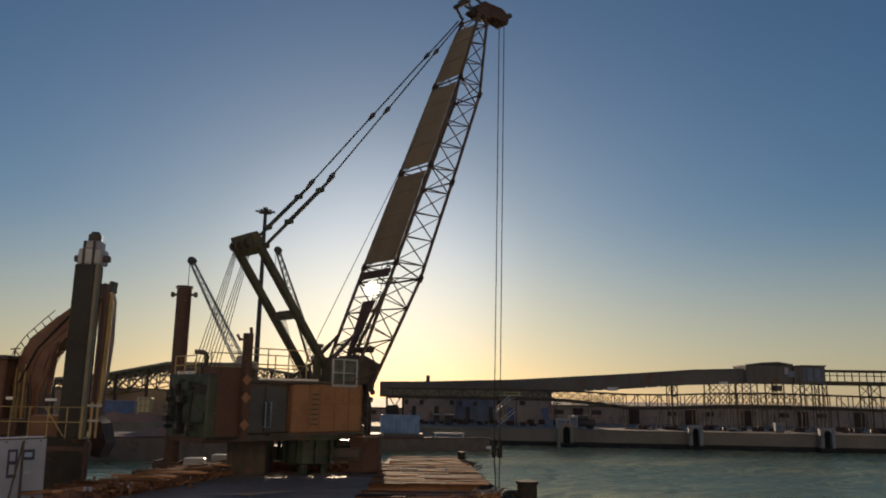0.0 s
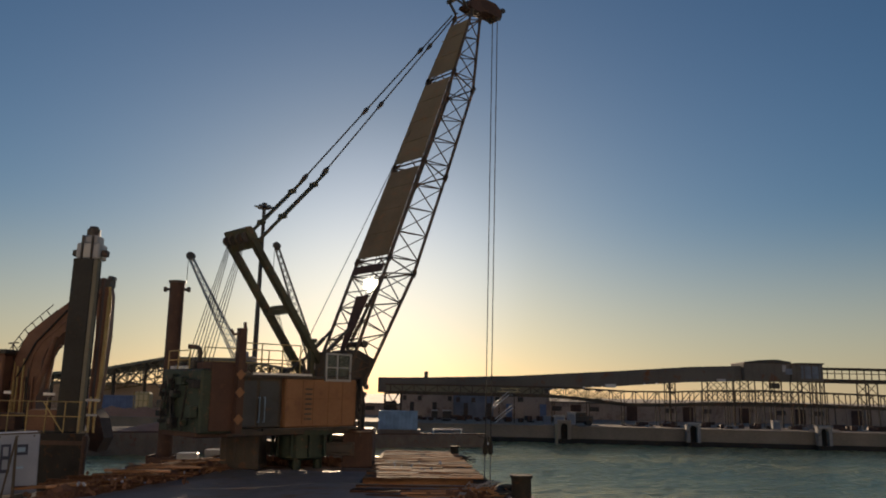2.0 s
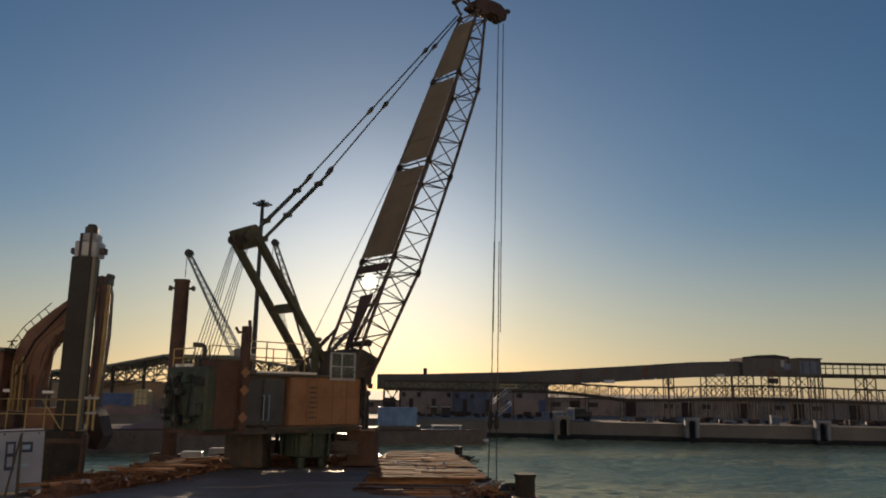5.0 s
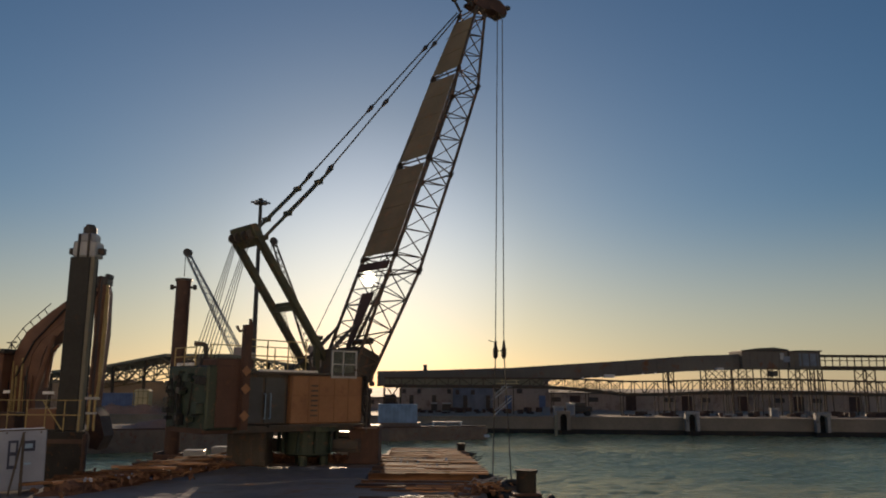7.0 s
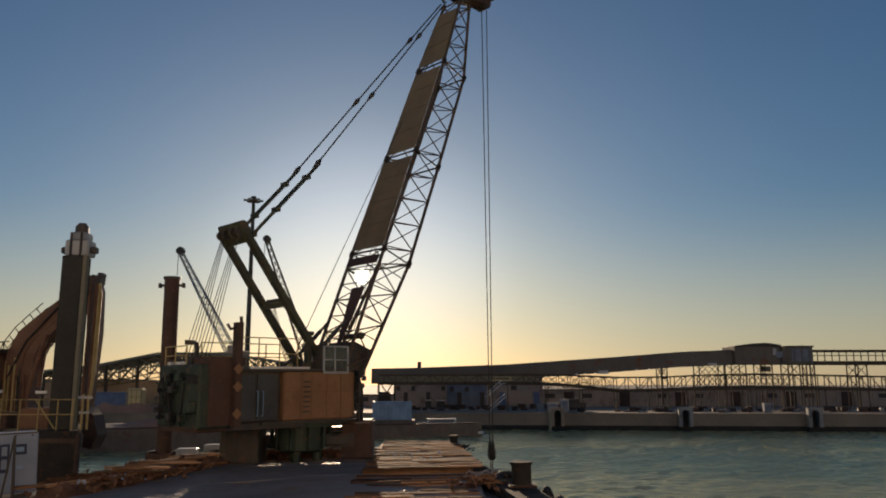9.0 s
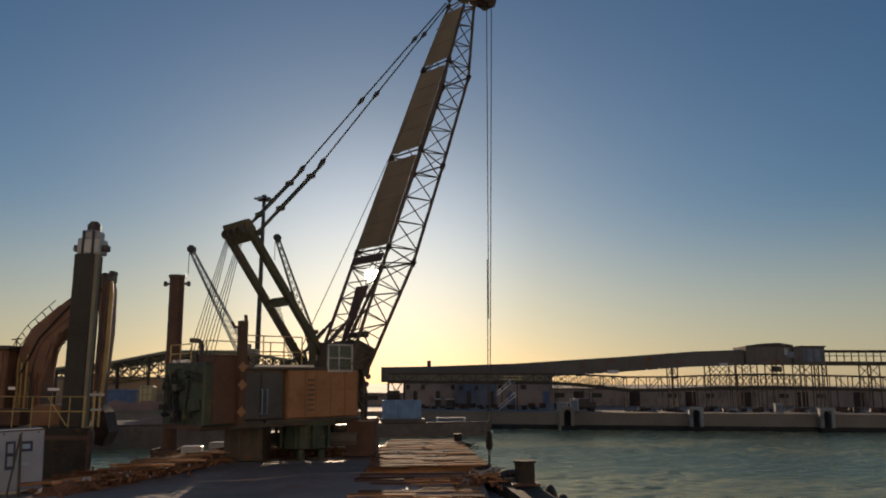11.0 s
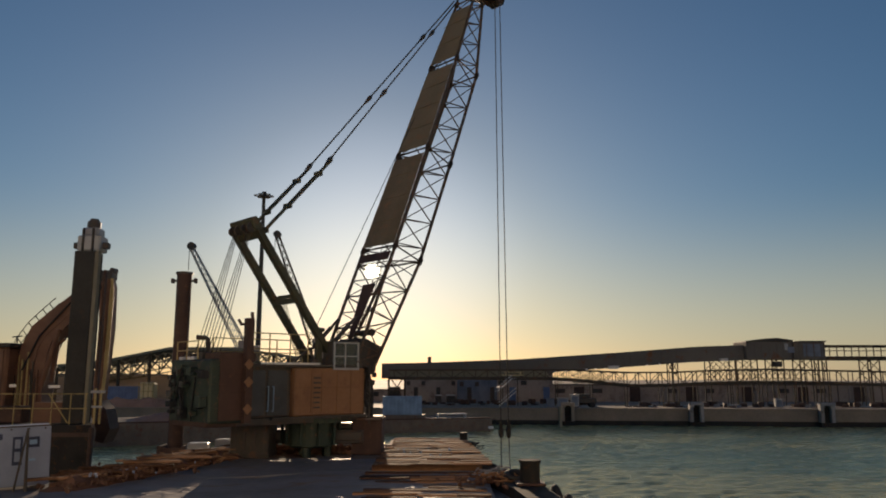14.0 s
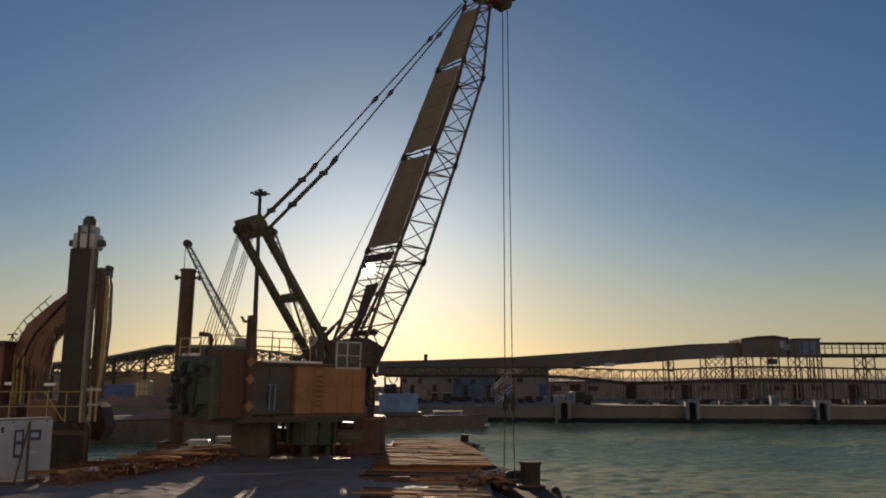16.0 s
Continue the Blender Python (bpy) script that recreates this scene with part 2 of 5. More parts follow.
def boxes(*items, bevel=0.0):
    bm = bmesh.new()
    for c, size in items:
        box(bm, c, size, bevel=bevel)
    return bm


def axis_to(p, q):
    d = Vector(q) - Vector(p)
    return d.to_track_quat("Z", "Y").to_matrix().to_4x4(), d.length


def tube(bm, p, q, r, n=6, r2=None):
    turn, ln = axis_to(p, q)
    mid = (Vector(p) + Vector(q)) / 2
    bmesh.ops.create_cone(bm, cap_ends=True, segments=n, radius1=r, radius2=r if r2 is None else r2, depth=ln, matrix=Matrix.Translation(mid) @ turn)
    return bm


def bar(bm, p, q, a, b):
    turn, ln = axis_to(p, q)
    mid = (Vector(p) + Vector(q)) / 2
    bmesh.ops.create_cube(bm, size=1, matrix=Matrix.Translation(mid) @ turn @ Matrix.Diagonal((a, b, ln, 1)))
    return bm


def slab(points, z0, z1):
    """A flat prism over a plan of corner points."""
    bm = bmesh.new()
    lo = [bm.verts.new((x, y, z0)) for x, y in points]
    hi = [bm.verts.new((x, y, z1)) for x, y in points]
    n = len(points)
    bm.faces.new(hi)
    bm.faces.new(lo[::-1])
    for i in range(n):
        bm.faces.new((lo[i], lo[(i + 1) % n], hi[(i + 1) % n], hi[i]))
    bmesh.ops.recalc_face_normals(bm, faces=bm.faces)
    return bm


def thing(name, m, label, category, group="", kind=""):
    ob = new(name)
    ob.matrix_basis = m
    return tagged(ob, label, category, group, kind)


AFLOAT = []


# ---- water and land ----
def water_sheet():
    """One sheet of water, with short wind waves where the camera looks."""
    rw = np.random.default_rng(7)
    xs = np.concatenate([np.linspace(-900, -42, 30), np.arange(-40, 78, 0.3), np.linspace(82, 900, 30)])
    ys = np.concatenate([np.linspace(-400, 18, 24), np.arange(20, 96.5, 0.2)])
    gx, gy = np.meshgrid(xs, ys)
    gz = np.zeros_like(gx)
    for k in range(40):
        wl = 0.6 * 1.03 ** k
        a = rw.normal(-1.45, 0.85)
        gz += 0.0072 * wl ** 0.3 * np.sin(math.tau / wl * (gx * math.cos(a) + gy * math.sin(a)) + rw.uniform(0, 6.28))
    calm = 0.75 + 0.25 * np.sin(gx * 0.07 + 1.3 * np.sin(gy * 0.11)) * np.sin(gy * 0.13 + 0.6)
    inside = ((gx > -40) & (gx < 80) & (gy > 20)).astype(float)
    gz *= calm * inside
    n, m = len(xs), len(ys)
    idx = np.arange(n * m).reshape(m, n)
    quads = np.stack([idx[:-1, :-1], idx[:-1, 1:], idx[1:, 1:], idx[1:, :-1]], -1).reshape(-1, 4)
    me = bpy.data.meshes.new("water")
    me.from_pydata(np.stack([gx, gy, gz], -1).reshape(-1, 3).tolist(), [], quads.tolist())
    me.polygons.foreach_set("use_smooth", np.ones(len(quads), dtype=bool))
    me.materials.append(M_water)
    return tagged(new("water", me), "rippled grey-green harbour water", "water", kind="structure")


water_sheet()
QUAY = 95.0
BEND = (8.0, QUAY)
FAR_END = (350.0, QUAY - 38.0)


def quay_y(x):
    """The quay runs straight, then slants gently nearer past the bend."""
    return QUAY if x < BEND[0] else QUAY - 38.0 * (x - BEND[0]) / 342.0


def along_quay(near, far, z0, z1):
    return slab([(-350, QUAY + near), (BEND[0], QUAY + near), (FAR_END[0], FAR_END[1] + near), (FAR_END[0], FAR_END[1] + far), (BEND[0], QUAY + far), (-350, QUAY + far)], z0, z1)


tagged(part("ground", slab([(-1500, QUAY + 0.9), (BEND[0], QUAY + 0.9), (FAR_END[0], FAR_END[1] + 0.9), (1500, FAR_END[1] + 0.9), (1500, 4200), (-1500, 4200)], -0.5, 1.9), M_ground), "bare brown yard ground behind the quay", "ground", kind="structure")
quay = tagged(part("quay_wall", along_quay(0.0, 0.88, -1.05, 1.85), M_concrete), "stained concrete quay wall along the water", "quay", kind="structure")
# unseen quay under the camera and unseen wall behind it, added to bounce warm sunlight
M_pale = mat("pale_bounce", (0.74, 0.69, 0.62), (0.64, 0.60, 0.54), 0.8, scale=0.3)
tagged(part("quay_south", slab([(-130, 1.6), (130, 1.6), (130, -60), (-130, -60)], -0.6, 3.7), M_pale), "unseen pale quay under the camera, added to bounce light", "quay", kind="structure")
tagged(part("wall_south", boxes(((0, -10.5, 13.7), (240, 1, 20))), M_pale), "unseen pale wall behind the camera, added to bounce sunlight", "wall", kind="structure")

# ---- crane pontoon ----
LOW = DECK - 0.36
MAIN = [(1.15, 41.2), (-2.9, 41.9), (-12.6, 39.6), (-13.3, 37.0), (-13.3, 34.0), (-3.2, 34.0), (-3.0, 29.6), (2.0, 29.6)]
FORE = [(-13.3, 34.0), (-13.3, 29.6), (-18.5, 29.4), (-18.5, 13), (4.7, 13), (3.6, 23.0), (3.3, 27.0), (2.0, 29.6), (-3.0, 29.6), (-3.2, 34.0)]
pontoon = thing("pontoon", pose(0, 0, 0), "flat rust-brown crane pontoon with a muddy timbered deck", "barge")
part("hull", slab(MAIN, -0.6, DECK - 0.12), M_black, pontoon)
part("hull", slab(FORE, -0.6, LOW - 0.12), M_black, pontoon)
part("deck", slab(MAIN, DECK - 0.12, DECK), M_deck, pontoon, "muddy steel deck")
part("deck", slab(FORE, LOW - 0.12, LOW), M_plate, pontoon, "worn grey steel deck one step lower")
part("edge_rim", slab([(2.0, 29.6), (1.3, 29.6), (1.9, 27.6), (2.3, 25.4), (2.6, 22.6), (3.6, 22.6), (3.28, 27.0)], LOW, DECK - 0.01), M_black, pontoon, "dark raised edge rim")


def ramp_z(y, x=0.0):
    """The front deck rises evenly to the main deck, later and steeper towards its open side."""
    side = min(1.0, max(0.0, (-4.5 - x) / 2.5))
    rise = min(1.0, max(0.0, (y - 21.5) / 8.4))
    late = min(1.0, max(0.0, (y - 28.0) / 6.0))
    return LOW + (DECK - LOW) * (rise * (1 - side) + late * side)


def ramp_sheet(nx=110, ny=100):
    """Buckled plating: an uneven top with a skirt down to the hull."""
    bm = bmesh.new()
    rows = []
    for j in range(ny):
        y = 21.5 + 12.6 * j / (ny - 1)
        right = 1.75 if y < 29.7 else -2.64
        row = []
        for i in range(nx):
            x = -13.28 + (right + 13.28) * i / (nx - 1)
            edge = i in (0, nx - 1) or j in (0, ny - 1)
            dent = noise.noise(Vector((x * 0.5, y * 1.1, 4.0))) * 0.03 + noise.noise(Vector((x * 1.6, y * 3.2, 1.0))) * 0.03 + noise.noise(Vector((x * 5, y * 7, 7.0))) * 0.01
            row.append(bm.verts.new((x, y, LOW - 0.02 if edge else ramp_z(y, x) + 0.045 + dent)))
        rows.append(row)
    for r, q in zip(rows, rows[1:]):
        for a, b, c, d in zip(r, r[1:], q[1:], q):
            bm.faces.new((a, b, c, d))
    bmesh.ops.recalc_face_normals(bm, faces=bm.faces)
    return bm


part("deck_ramp", ramp_sheet(), M_plate, pontoon, "wet grey steel deck rising gently towards the crane")
AFLOAT.append(pontoon)

# ---- crane ----
CRANE = pose(-5.92, 35.59, DECK, 0, 0, 43.3)
crane = thing("lattice_boom_crane", CRANE, "orange lattice-boom crane standing on the pontoon with its boom raised", "crane")
AFLOAT.append(crane)
FOOT, LUFF = Vector((1.25, 0, 4.0)), Vector((0.373, 0, 0.928)).normalized()
DOWN = Vector((LUFF.z, 0, -LUFF.x))
BW, BH = 1.27, 1.74
SHIFT = -0.22


def on_boom(d, y, h):
    return FOOT + LUFF * d + Vector((0, y + SHIFT, 0)) + DOWN * h


def hose(points, r, mt, parent, name="hose"):
    """A bent round hose or chain: one skin swept along its points."""
    bm = bmesh.new()
    rings = []
    for i, p in enumerate(points):
        u = (Vector(points[min(i + 1, len(points) - 1)]) - Vector(points[max(i - 1, 0)])).normalized()
        a = u.cross(Vector((0.3, 1, 0.1))).normalized()
        b = u.cross(a)
        rings.append([bm.verts.new(Vector(p) + r * (a * math.cos(t * math.tau / 6) + b * math.sin(t * math.tau / 6))) for t in range(6)])
    for s, t in zip(rings, rings[1:]):
        for j in range(6):
            bm.faces.new((s[j], s[(j + 1) % 6], t[(j + 1) % 6], t[j]))
    bm.faces.new(rings[0])
    bm.faces.new(rings[-1][::-1])
    bmesh.ops.recalc_face_normals(bm, faces=bm.faces)
    return part(name, bm, mt, parent)


def lacing(p, q, r, parent):
    bm = bmesh.new()
    tube(bm, p, q, r, 6)
    part("lacing", bm, M_boom, parent)


def boom_section(d0, d1, h0, h1, bays, w0=BW, w1=BW, skip=0):
    bm = bmesh.new()

    def at(k, y, low):
        f = k / bays
        w = w0 + (w1 - w0) * f
        return on_boom(d0 + (d1 - d0) * f, y * w, (h0 + (h1 - h0) * f) if low else 0)

    for y in (-1, 1):
        for low in (0, 1):
            tube(bm, at(0, y, low), at(bays, y, low), 0.082, 10)
    for k in (0, bays):
        for low in (0, 1):
            tube(bm, at(k, -1, low), at(k, 1, low), 0.05)
        for y in (-1, 1):
            tube(bm, at(k, y, 0), at(k, y, 1), 0.045)
            for low in (0, 1):
                p = at(k, y, low)
                tube(bm, p - LUFF * 0.17, p + LUFF * 0.17, 0.125, 10)
                tube(bm, p - Vector((0, 0.2, 0)), p + Vector((0, 0.2, 0)), 0.045, 8)
    sec = part("boom_section", bm, M_boom, crane, "lattice section of brown painted steel tube")
    for k in range(bays):
        for y in (-1, 1):
            lacing(at(k, y, k % 2), at(k + 1, y, (k + 1) % 2), 0.036, sec)
            if skip and k:
                lacing(at(k, y, 0), at(k, y, 1), 0.028, sec)
        for low in (0, 1):
            lacing(at(k, -1 if k % 2 else 1, low), at(k + 1, 1 if k % 2 else -1, low), 0.03, sec)
            if k and not low:
                lacing(at(k, -1, low), at(k, 1, low), 0.03, sec)
    return sec


J1, J2, J3, TIP = 6.32, 12.2, 18.25, 23.0
heel = boom_section(0.2, J1, 1.05, BH, 7, skip=1)
W2, W3, W4 = 1.18, 1.05, 0.7
ins1 = boom_section(J1, J2, BH, BH, 8, BW, W2)
ins2 = boom_section(J2, J3, BH, BH - 0.06, 8, W2, W3)
tips = boom_section(J3, TIP, BH - 0.06, 0.75, 7, W3, W4)


def boom_panel(d0, d1, parent, w0=1.25, w1=1.25):
    bm = bmesh.new()
    vs = []
    for h in (-0.125, -0.095):
        for d, w in ((d0, w0), (d1, w1)):
            for y in (-1, 1):
                vs.append(bm.verts.new(on_boom(d, y * w, h)))
    for f in ((0, 1, 3, 2), (4, 6, 7, 5), (0, 4, 5, 1), (2, 3, 7, 6), (0, 2, 6, 4), (1, 5, 7, 3)):
        bm.faces.new([vs[i] for i in f])
    bmesh.ops.recalc_face_normals(bm, faces=bm.faces)
    sheet = part("boom_panel", bm, M_panel, parent, "brown sheet panel lashed over the lattice")
    k = 1
    while d0 + k * 1.42 < d1:
        d = d0 + k * 1.42
        bm = bmesh.new()
        bar(bm, on_boom(d, -w0 * 0.95, -0.14), on_boom(d, w0 * 0.95, -0.13), 0.04, 0.02)
        part("lacing", bm, M_panel, parent)
        k += 1
    return sheet


boom_panel(J1 + 0.1, J2 - 0.42, ins1, BW - 0.02, W2 - 0.02)
boom_panel(J2 + 0.1, J3 - 0.42, ins2, W2 - 0.02, W3 - 0.02)
boom_panel(J3 + 0.1, TIP - 0.75, tips, W3 - 0.02, W4 + 0.05)

# sheet ends on the heel section: a full-width strip and a tapered walkway plate
bm = bmesh.new()
for (d0, d1), (a0, a1), (b0, b1) in (((5.5, 5.95), (-1.2, 1.2), (-1.2, 1.2)), ((1.3, 4.2), (-0.55, -0.2), (-0.9, 0.1))):
    v = [bm.verts.new(on_boom(d, y, h)) for h in (-0.125, -0.095) for d, y in ((d0, a0), (d0, a1), (d1, b1), (d1, b0))]
    bm.faces.new(v[:4])
    bm.faces.new(v[4:][::-1])
    for i in range(4):
        bm.faces.new((v[i], v[4 + i], v[4 + (i + 1) % 4], v[(i + 1) % 4]))
bmesh.ops.recalc_face_normals(bm, faces=bm.faces)
part("heel_sheet", bm, M_rustred, heel, "dark torn sheet end on the heel section")

# boom foot
bm = bmesh.new()
for y in (-1.0, 1.0):
    v = [bm.verts.new(p + Vector((0, s, 0))) for s in (-0.04, 0.04) for p in (on_boom(-0.5, y, 0.5), on_boom(0.9, y, -0.1), on_boom(1.5, y, 0.3), on_boom(1.5, y, 1.35), on_boom(-0.3, y, 1.1))]
    bm.faces.new(v[:5])
    bm.faces.new(v[5:][::-1])
    for i in range(5):
        bm.faces.new((v[i], v[5 + i], v[5 + (i + 1) % 5], v[(i + 1) % 5]))
bmesh.ops.recalc_face_normals(bm, faces=bm.faces)
tube(bm, on_boom(-0.3, -1.2, 0.75), on_boom(-0.3, 1.2, 0.75), 0.12, 12)
part("boom_foot", bm, M_dark, crane)
for h0, h1 in ((0.7, 1.35), (0.0, 0.5)):
    bm = bmesh.new()
    box(bm, (0, 0, 0), (0.03, 1.9, 1.0))
    o = part("foot_plate", bm, M_dark, crane)
    o.matrix_basis = Matrix.Translation(on_boom(1.0, 0, (h0 + h1) / 2)) @ pose(0, 0, 0, 0, 22, 0)

# boom head with its sheaves
bm = bmesh.new()
for y in (-0.42, 0.42, -0.14, 0.14):
    v = [bm.verts.new(Vector((x, y + s, z))) for s in (-0.025, 0.025) for x, z in ((9.85, 25.9), (10.7, 25.78), (11.6, 26.02), (12.4, 26.02), (12.8, 26.2), (12.75, 26.6), (12.2, 26.85), (10.6, 26.75))]
    bm.faces.new(v[:8])
    bm.faces.new(v[8:][::-1])
    for i in range(8):
        bm.faces.new((v[i], v[8 + i], v[8 + (i + 1) % 8], v[(i + 1) % 8]))
bmesh.ops.recalc_face_normals(bm, faces=bm.faces)
for x, z in ((10.05, 26.05), (11.3, 26.1), (12.65, 26.35), (12.2, 26.65)):
    tube(bm, (x, -0.47, z), (x, 0.47, z), 0.09, 10)
head = part("boom_head", bm, M_rustred, crane, "rust-red boom head plates")
for x, z, r in ((12.5, 26.25, 0.36), (10.7, 26.12, 0.36)):
    for y in (-0.28, 0.0, 0.28):
        bm = bmesh.new()
        tube(bm, (x, y - 0.06, z), (x, y + 0.06, z), r, 24)
        tube(bm, (x, y - 0.1, z), (x, y + 0.1, z), r * 0.35, 14)
        part("sheave", bm, M_dark, head)
head.matrix_basis = Matrix.Translation((0, -0.2, 0))
bm = bmesh.new()
for y in (-0.5, 0.5):
    bar(bm, (9.9, y, 25.7), (9.35, y, 26.3), 0.12, 0.1)
    bar(bm, (9.35, y, 26.3), (9.7, y, 26.75), 0.12, 0.1)
    bar(bm, (9.7, y, 26.75), (10.6, y, 26.6), 0.1, 0.1)
tube(bm, (9.35, -0.6, 26.3), (9.35, 0.6, 26.3), 0.14, 10)
tube(bm, (9.7, -0.6, 26.75), (9.7, 0.6, 26.75), 0.1, 10)
part("pendant_bracket", bm, M_dark, crane)
bm = bmesh.new()
bar(bm, (12.6, 0, 26.6), (13.5, 0, 27.1), 0.08, 0.08)
box(bm, (13.55, 0, 27.1), (0.3, 0.3, 0.22), bevel=0.03)
part("tip_lamp", bm, M_dark, crane)

# base of the crane
inv = CRANE.inverted()


def block(x, y, w, d, h, mt, label):
    bm = boxes(((0, 0, h / 2), (w, d, h)), bevel=0.05)
    o = part("support_block", bm, mt, crane, label)
    o.matrix_basis = inv @ pose(x, y, DECK)
    for zz in (0.16, h - 0.16):
        part("flange", boxes(((0, 0, zz), (w + 0.06, d + 0.06, 0.14))), mt, o)
    for k in range(4):
        part("rib", boxes(((-w / 2 + 0.2 + k * (w - 0.4) / 3, 0, h / 2), (0.09, d + 0.05, h - 0.3))), mt, o)


block(-8.35, 35.05, 1.68, 1.7, 1.75, M_dark, "dark olive steel support block")
block(-3.42, 36.7, 1.36, 1.8, 1.72, M_rustred, "rust-brown steel support block")
# third box is added only to narrow the sunlit gap above the beam
o = part("undercarriage_beam", boxes(((0, 0, -0.03), (4.6, 1.5, 0.6)), ((0, -0.78, 0.0), (4.5, 0.1, 0.4)), ((0.9, 0.2, 0.42), (2.6, 0.9, 0.26)), bevel=0.04), M_dark, crane, "dark undercarriage beam")
o.matrix_basis = inv @ pose(-5.85, 36.4, DECK + 0.86)
bm = bmesh.new()
tube(bm, (0, 0, 0.5), (0, 0, 1.55), 1.12, 32)
tube(bm, (0, 0, 1.5), (0, 0, 1.72), 1.5, 32)
tube(bm, (0, 0, 0.4), (0, 0, 0.52), 0.85, 32, 1.1)
part("turntable", bm, M_green, crane, "dark green slewing ring")
for k in range(10):
    a = k * math.tau / 10
    bm = bmesh.new()
    bar(bm, (1.27 * math.cos(a), 1.27 * math.sin(a), 0.55), (1.27 * math.cos(a), 1.27 * math.sin(a), 1.5), 0.1, 0.14)
    part("stiffener", bm, M_green, crane)
for x, y in ((0.55, -0.5), (-0.55, -0.5), (0.0, 0.6)):
    bm = bmesh.new()
    tube(bm, (x, y, 0), (x, y, 0.45), 0.2, 12)
    part("pedestal_foot", bm, M_green, crane)
part("carriage_beam", boxes(((-1.6, 0, 1.68), (7.4, 2.6, 0.3)), bevel=0.03), M_dark, crane)

# machinery house
house = part("house", boxes(((-0.13, 0, 2.87), (3.72, 3.2, 2.05)), bevel=0.05), M_house, crane, "orange machinery house wall")
for z in (1.93, 3.05, 3.84):
    part("seam_strip", boxes(((-0.13, -1.615, z), (3.7, 0.03, 0.05))), M_house, house)
for x in (-1.95, -1.1, -0.55, 0.25, 1.0, 1.68):
    part("seam_strip", boxes(((x, -1.613, 2.87), (0.06, 0.026, 1.95))), M_house, house)
for k in range(7):
    part("louvre", boxes(((-0.83, -1.62, 2.2 + k * 0.21), (0.34, 0.04, 0.07))), M_dark, house)
part("sill", boxes(((-0.6, -1.62, 1.79), (4.9, 0.16, 0.1))), M_dark, crane)
bay = part("engine_bay", boxes(((-3.2, 0.1, 2.95), (2.42, 2.9, 2.2)), bevel=0.04), M_dark, crane, "dark recessed engine bay")
part("door", boxes(((-2.65, -1.375, 2.85), (0.95, 0.05, 1.85)), bevel=0.01), M_door, bay, "dark slate steel door")
part("door", boxes(((-3.7, -1.375, 2.85), (0.9, 0.05, 1.85)), bevel=0.01), M_door, bay, "dark slate steel door")
for x in (-3.15, -2.9):
    bm = bmesh.new()
    tube(bm, (x, -1.5, 2.1), (x, -1.5, 3.1), 0.025)
    tube(bm, (x, -1.5, 3.1), (x, -1.38, 3.1), 0.025)
    tube(bm, (x, -1.5, 2.1), (x, -1.38, 2.1), 0.025)
    part("grab_handle", bm, M_paleblue, bay)
part("roof", boxes(((-1.5, 0, 3.97), (6.2, 3.3, 0.12)), bevel=0.02), M_dark, crane)
part("roof_edge", boxes(((-2.2, -1.67, 4.06), (2.9, 0.05, 0.09))), M_white, crane, "pale roof edge strip")

# counterweight tail
tail = part("counterweight", boxes(((-5.15, 0, 2.95), (1.5, 3.5, 2.5)), bevel=0.07), M_green, crane, "dark green counterweight")
part("slab", boxes(((-4.75, -1.15, 4.3), (1.6, 1.3, 0.36)), bevel=0.05), M_rustred, tail, "rust-brown weight slab")
part("slab", boxes(((-5.2, 0, 1.66), (1.35, 3.0, 0.24)), bevel=0.04), M_rustred, tail, "rust-red bottom slab")
part("side_plate", boxes(((-4.98, -1.785, 3.0), (1.08, 0.06, 2.4)), bevel=0.02), M_rustred, tail, "rust-brown side plate")
for z in (2.2, 2.9, 3.6):
    part("plate_seam", boxes(((-4.98, -1.825, z), (1.04, 0.03, 0.05))), M_rustred, tail)
for y in (1.2, 0.55, 0.1):
    part("lamp", boxes(((-5.7, y, 4.26), (0.2, 0.26, 0.14)), bevel=0.03), M_white, tail, "small white work light")

rk = random.Random(9)
for k in range(26):
    s = rk.uniform(0.12, 0.45)
    part("machine_fitting", boxes(((-5.98 - rk.uniform(0, 0.12), rk.uniform(-1.5, 1.5), rk.uniform(2.0, 4.0)), (0.3, s, s * rk.uniform(0.4, 1.3))), bevel=0.02), rk.choice((M_dark, M_green, M_green, M_rubber)), tail)
for k in range(9):
    pts = [Vector((-6.0, rk.uniform(-1.5, 1.4), rk.uniform(3.4, 4.1)))]
    for s in range(5):
        pts.append(pts[-1] + Vector((rk.uniform(-0.05, 0.05), rk.uniform(-0.2, 0.2), rk.uniform(-0.45, -0.2))))
    hose(pts, 0.035, M_rubber, tail)
for k in range(8):
    s = rk.uniform(0.15, 0.4)
    part("machine_fitting", boxes(((-5.15 + rk.uniform(-0.6, 0.6), rk.uniform(-0.3, 1.6), 4.2 + s * 0.4), (s, s, s * 0.8)), bevel=0.03), M_dark, tail)

# post with diamond plates beside the counterweight
bm = bmesh.new()
bar(bm, (-4.4, -1.95, 1.7), (-4.4, -1.95, 5.85), 0.3, 0.3)
bar(bm, (-4.5, -1.95, 5.62), (-4.78, -1.95, 5.58), 0.1, 0.1)
bar(bm, (-4.75, -1.95, 5.56), (-4.9, -1.95, 5.78), 0.08, 0.08)
bar(bm, (-4.25, -1.95, 5.6), (-4.3, -1.95, 6.1), 0.1, 0.1)
post = part("mast_post", bm, M_rustred, crane, "rusty square post with diamond plates")
for z in (2.25, 3.3, 4.0):
    bm = bmesh.new()
    box(bm, (0, 0, 0), (0.3, 0.03, 0.3))
    o = part("diamond_plate", bm, M_house, post)
    o.matrix_basis = pose(-4.45, -2.14, z, 0, 45, 0)

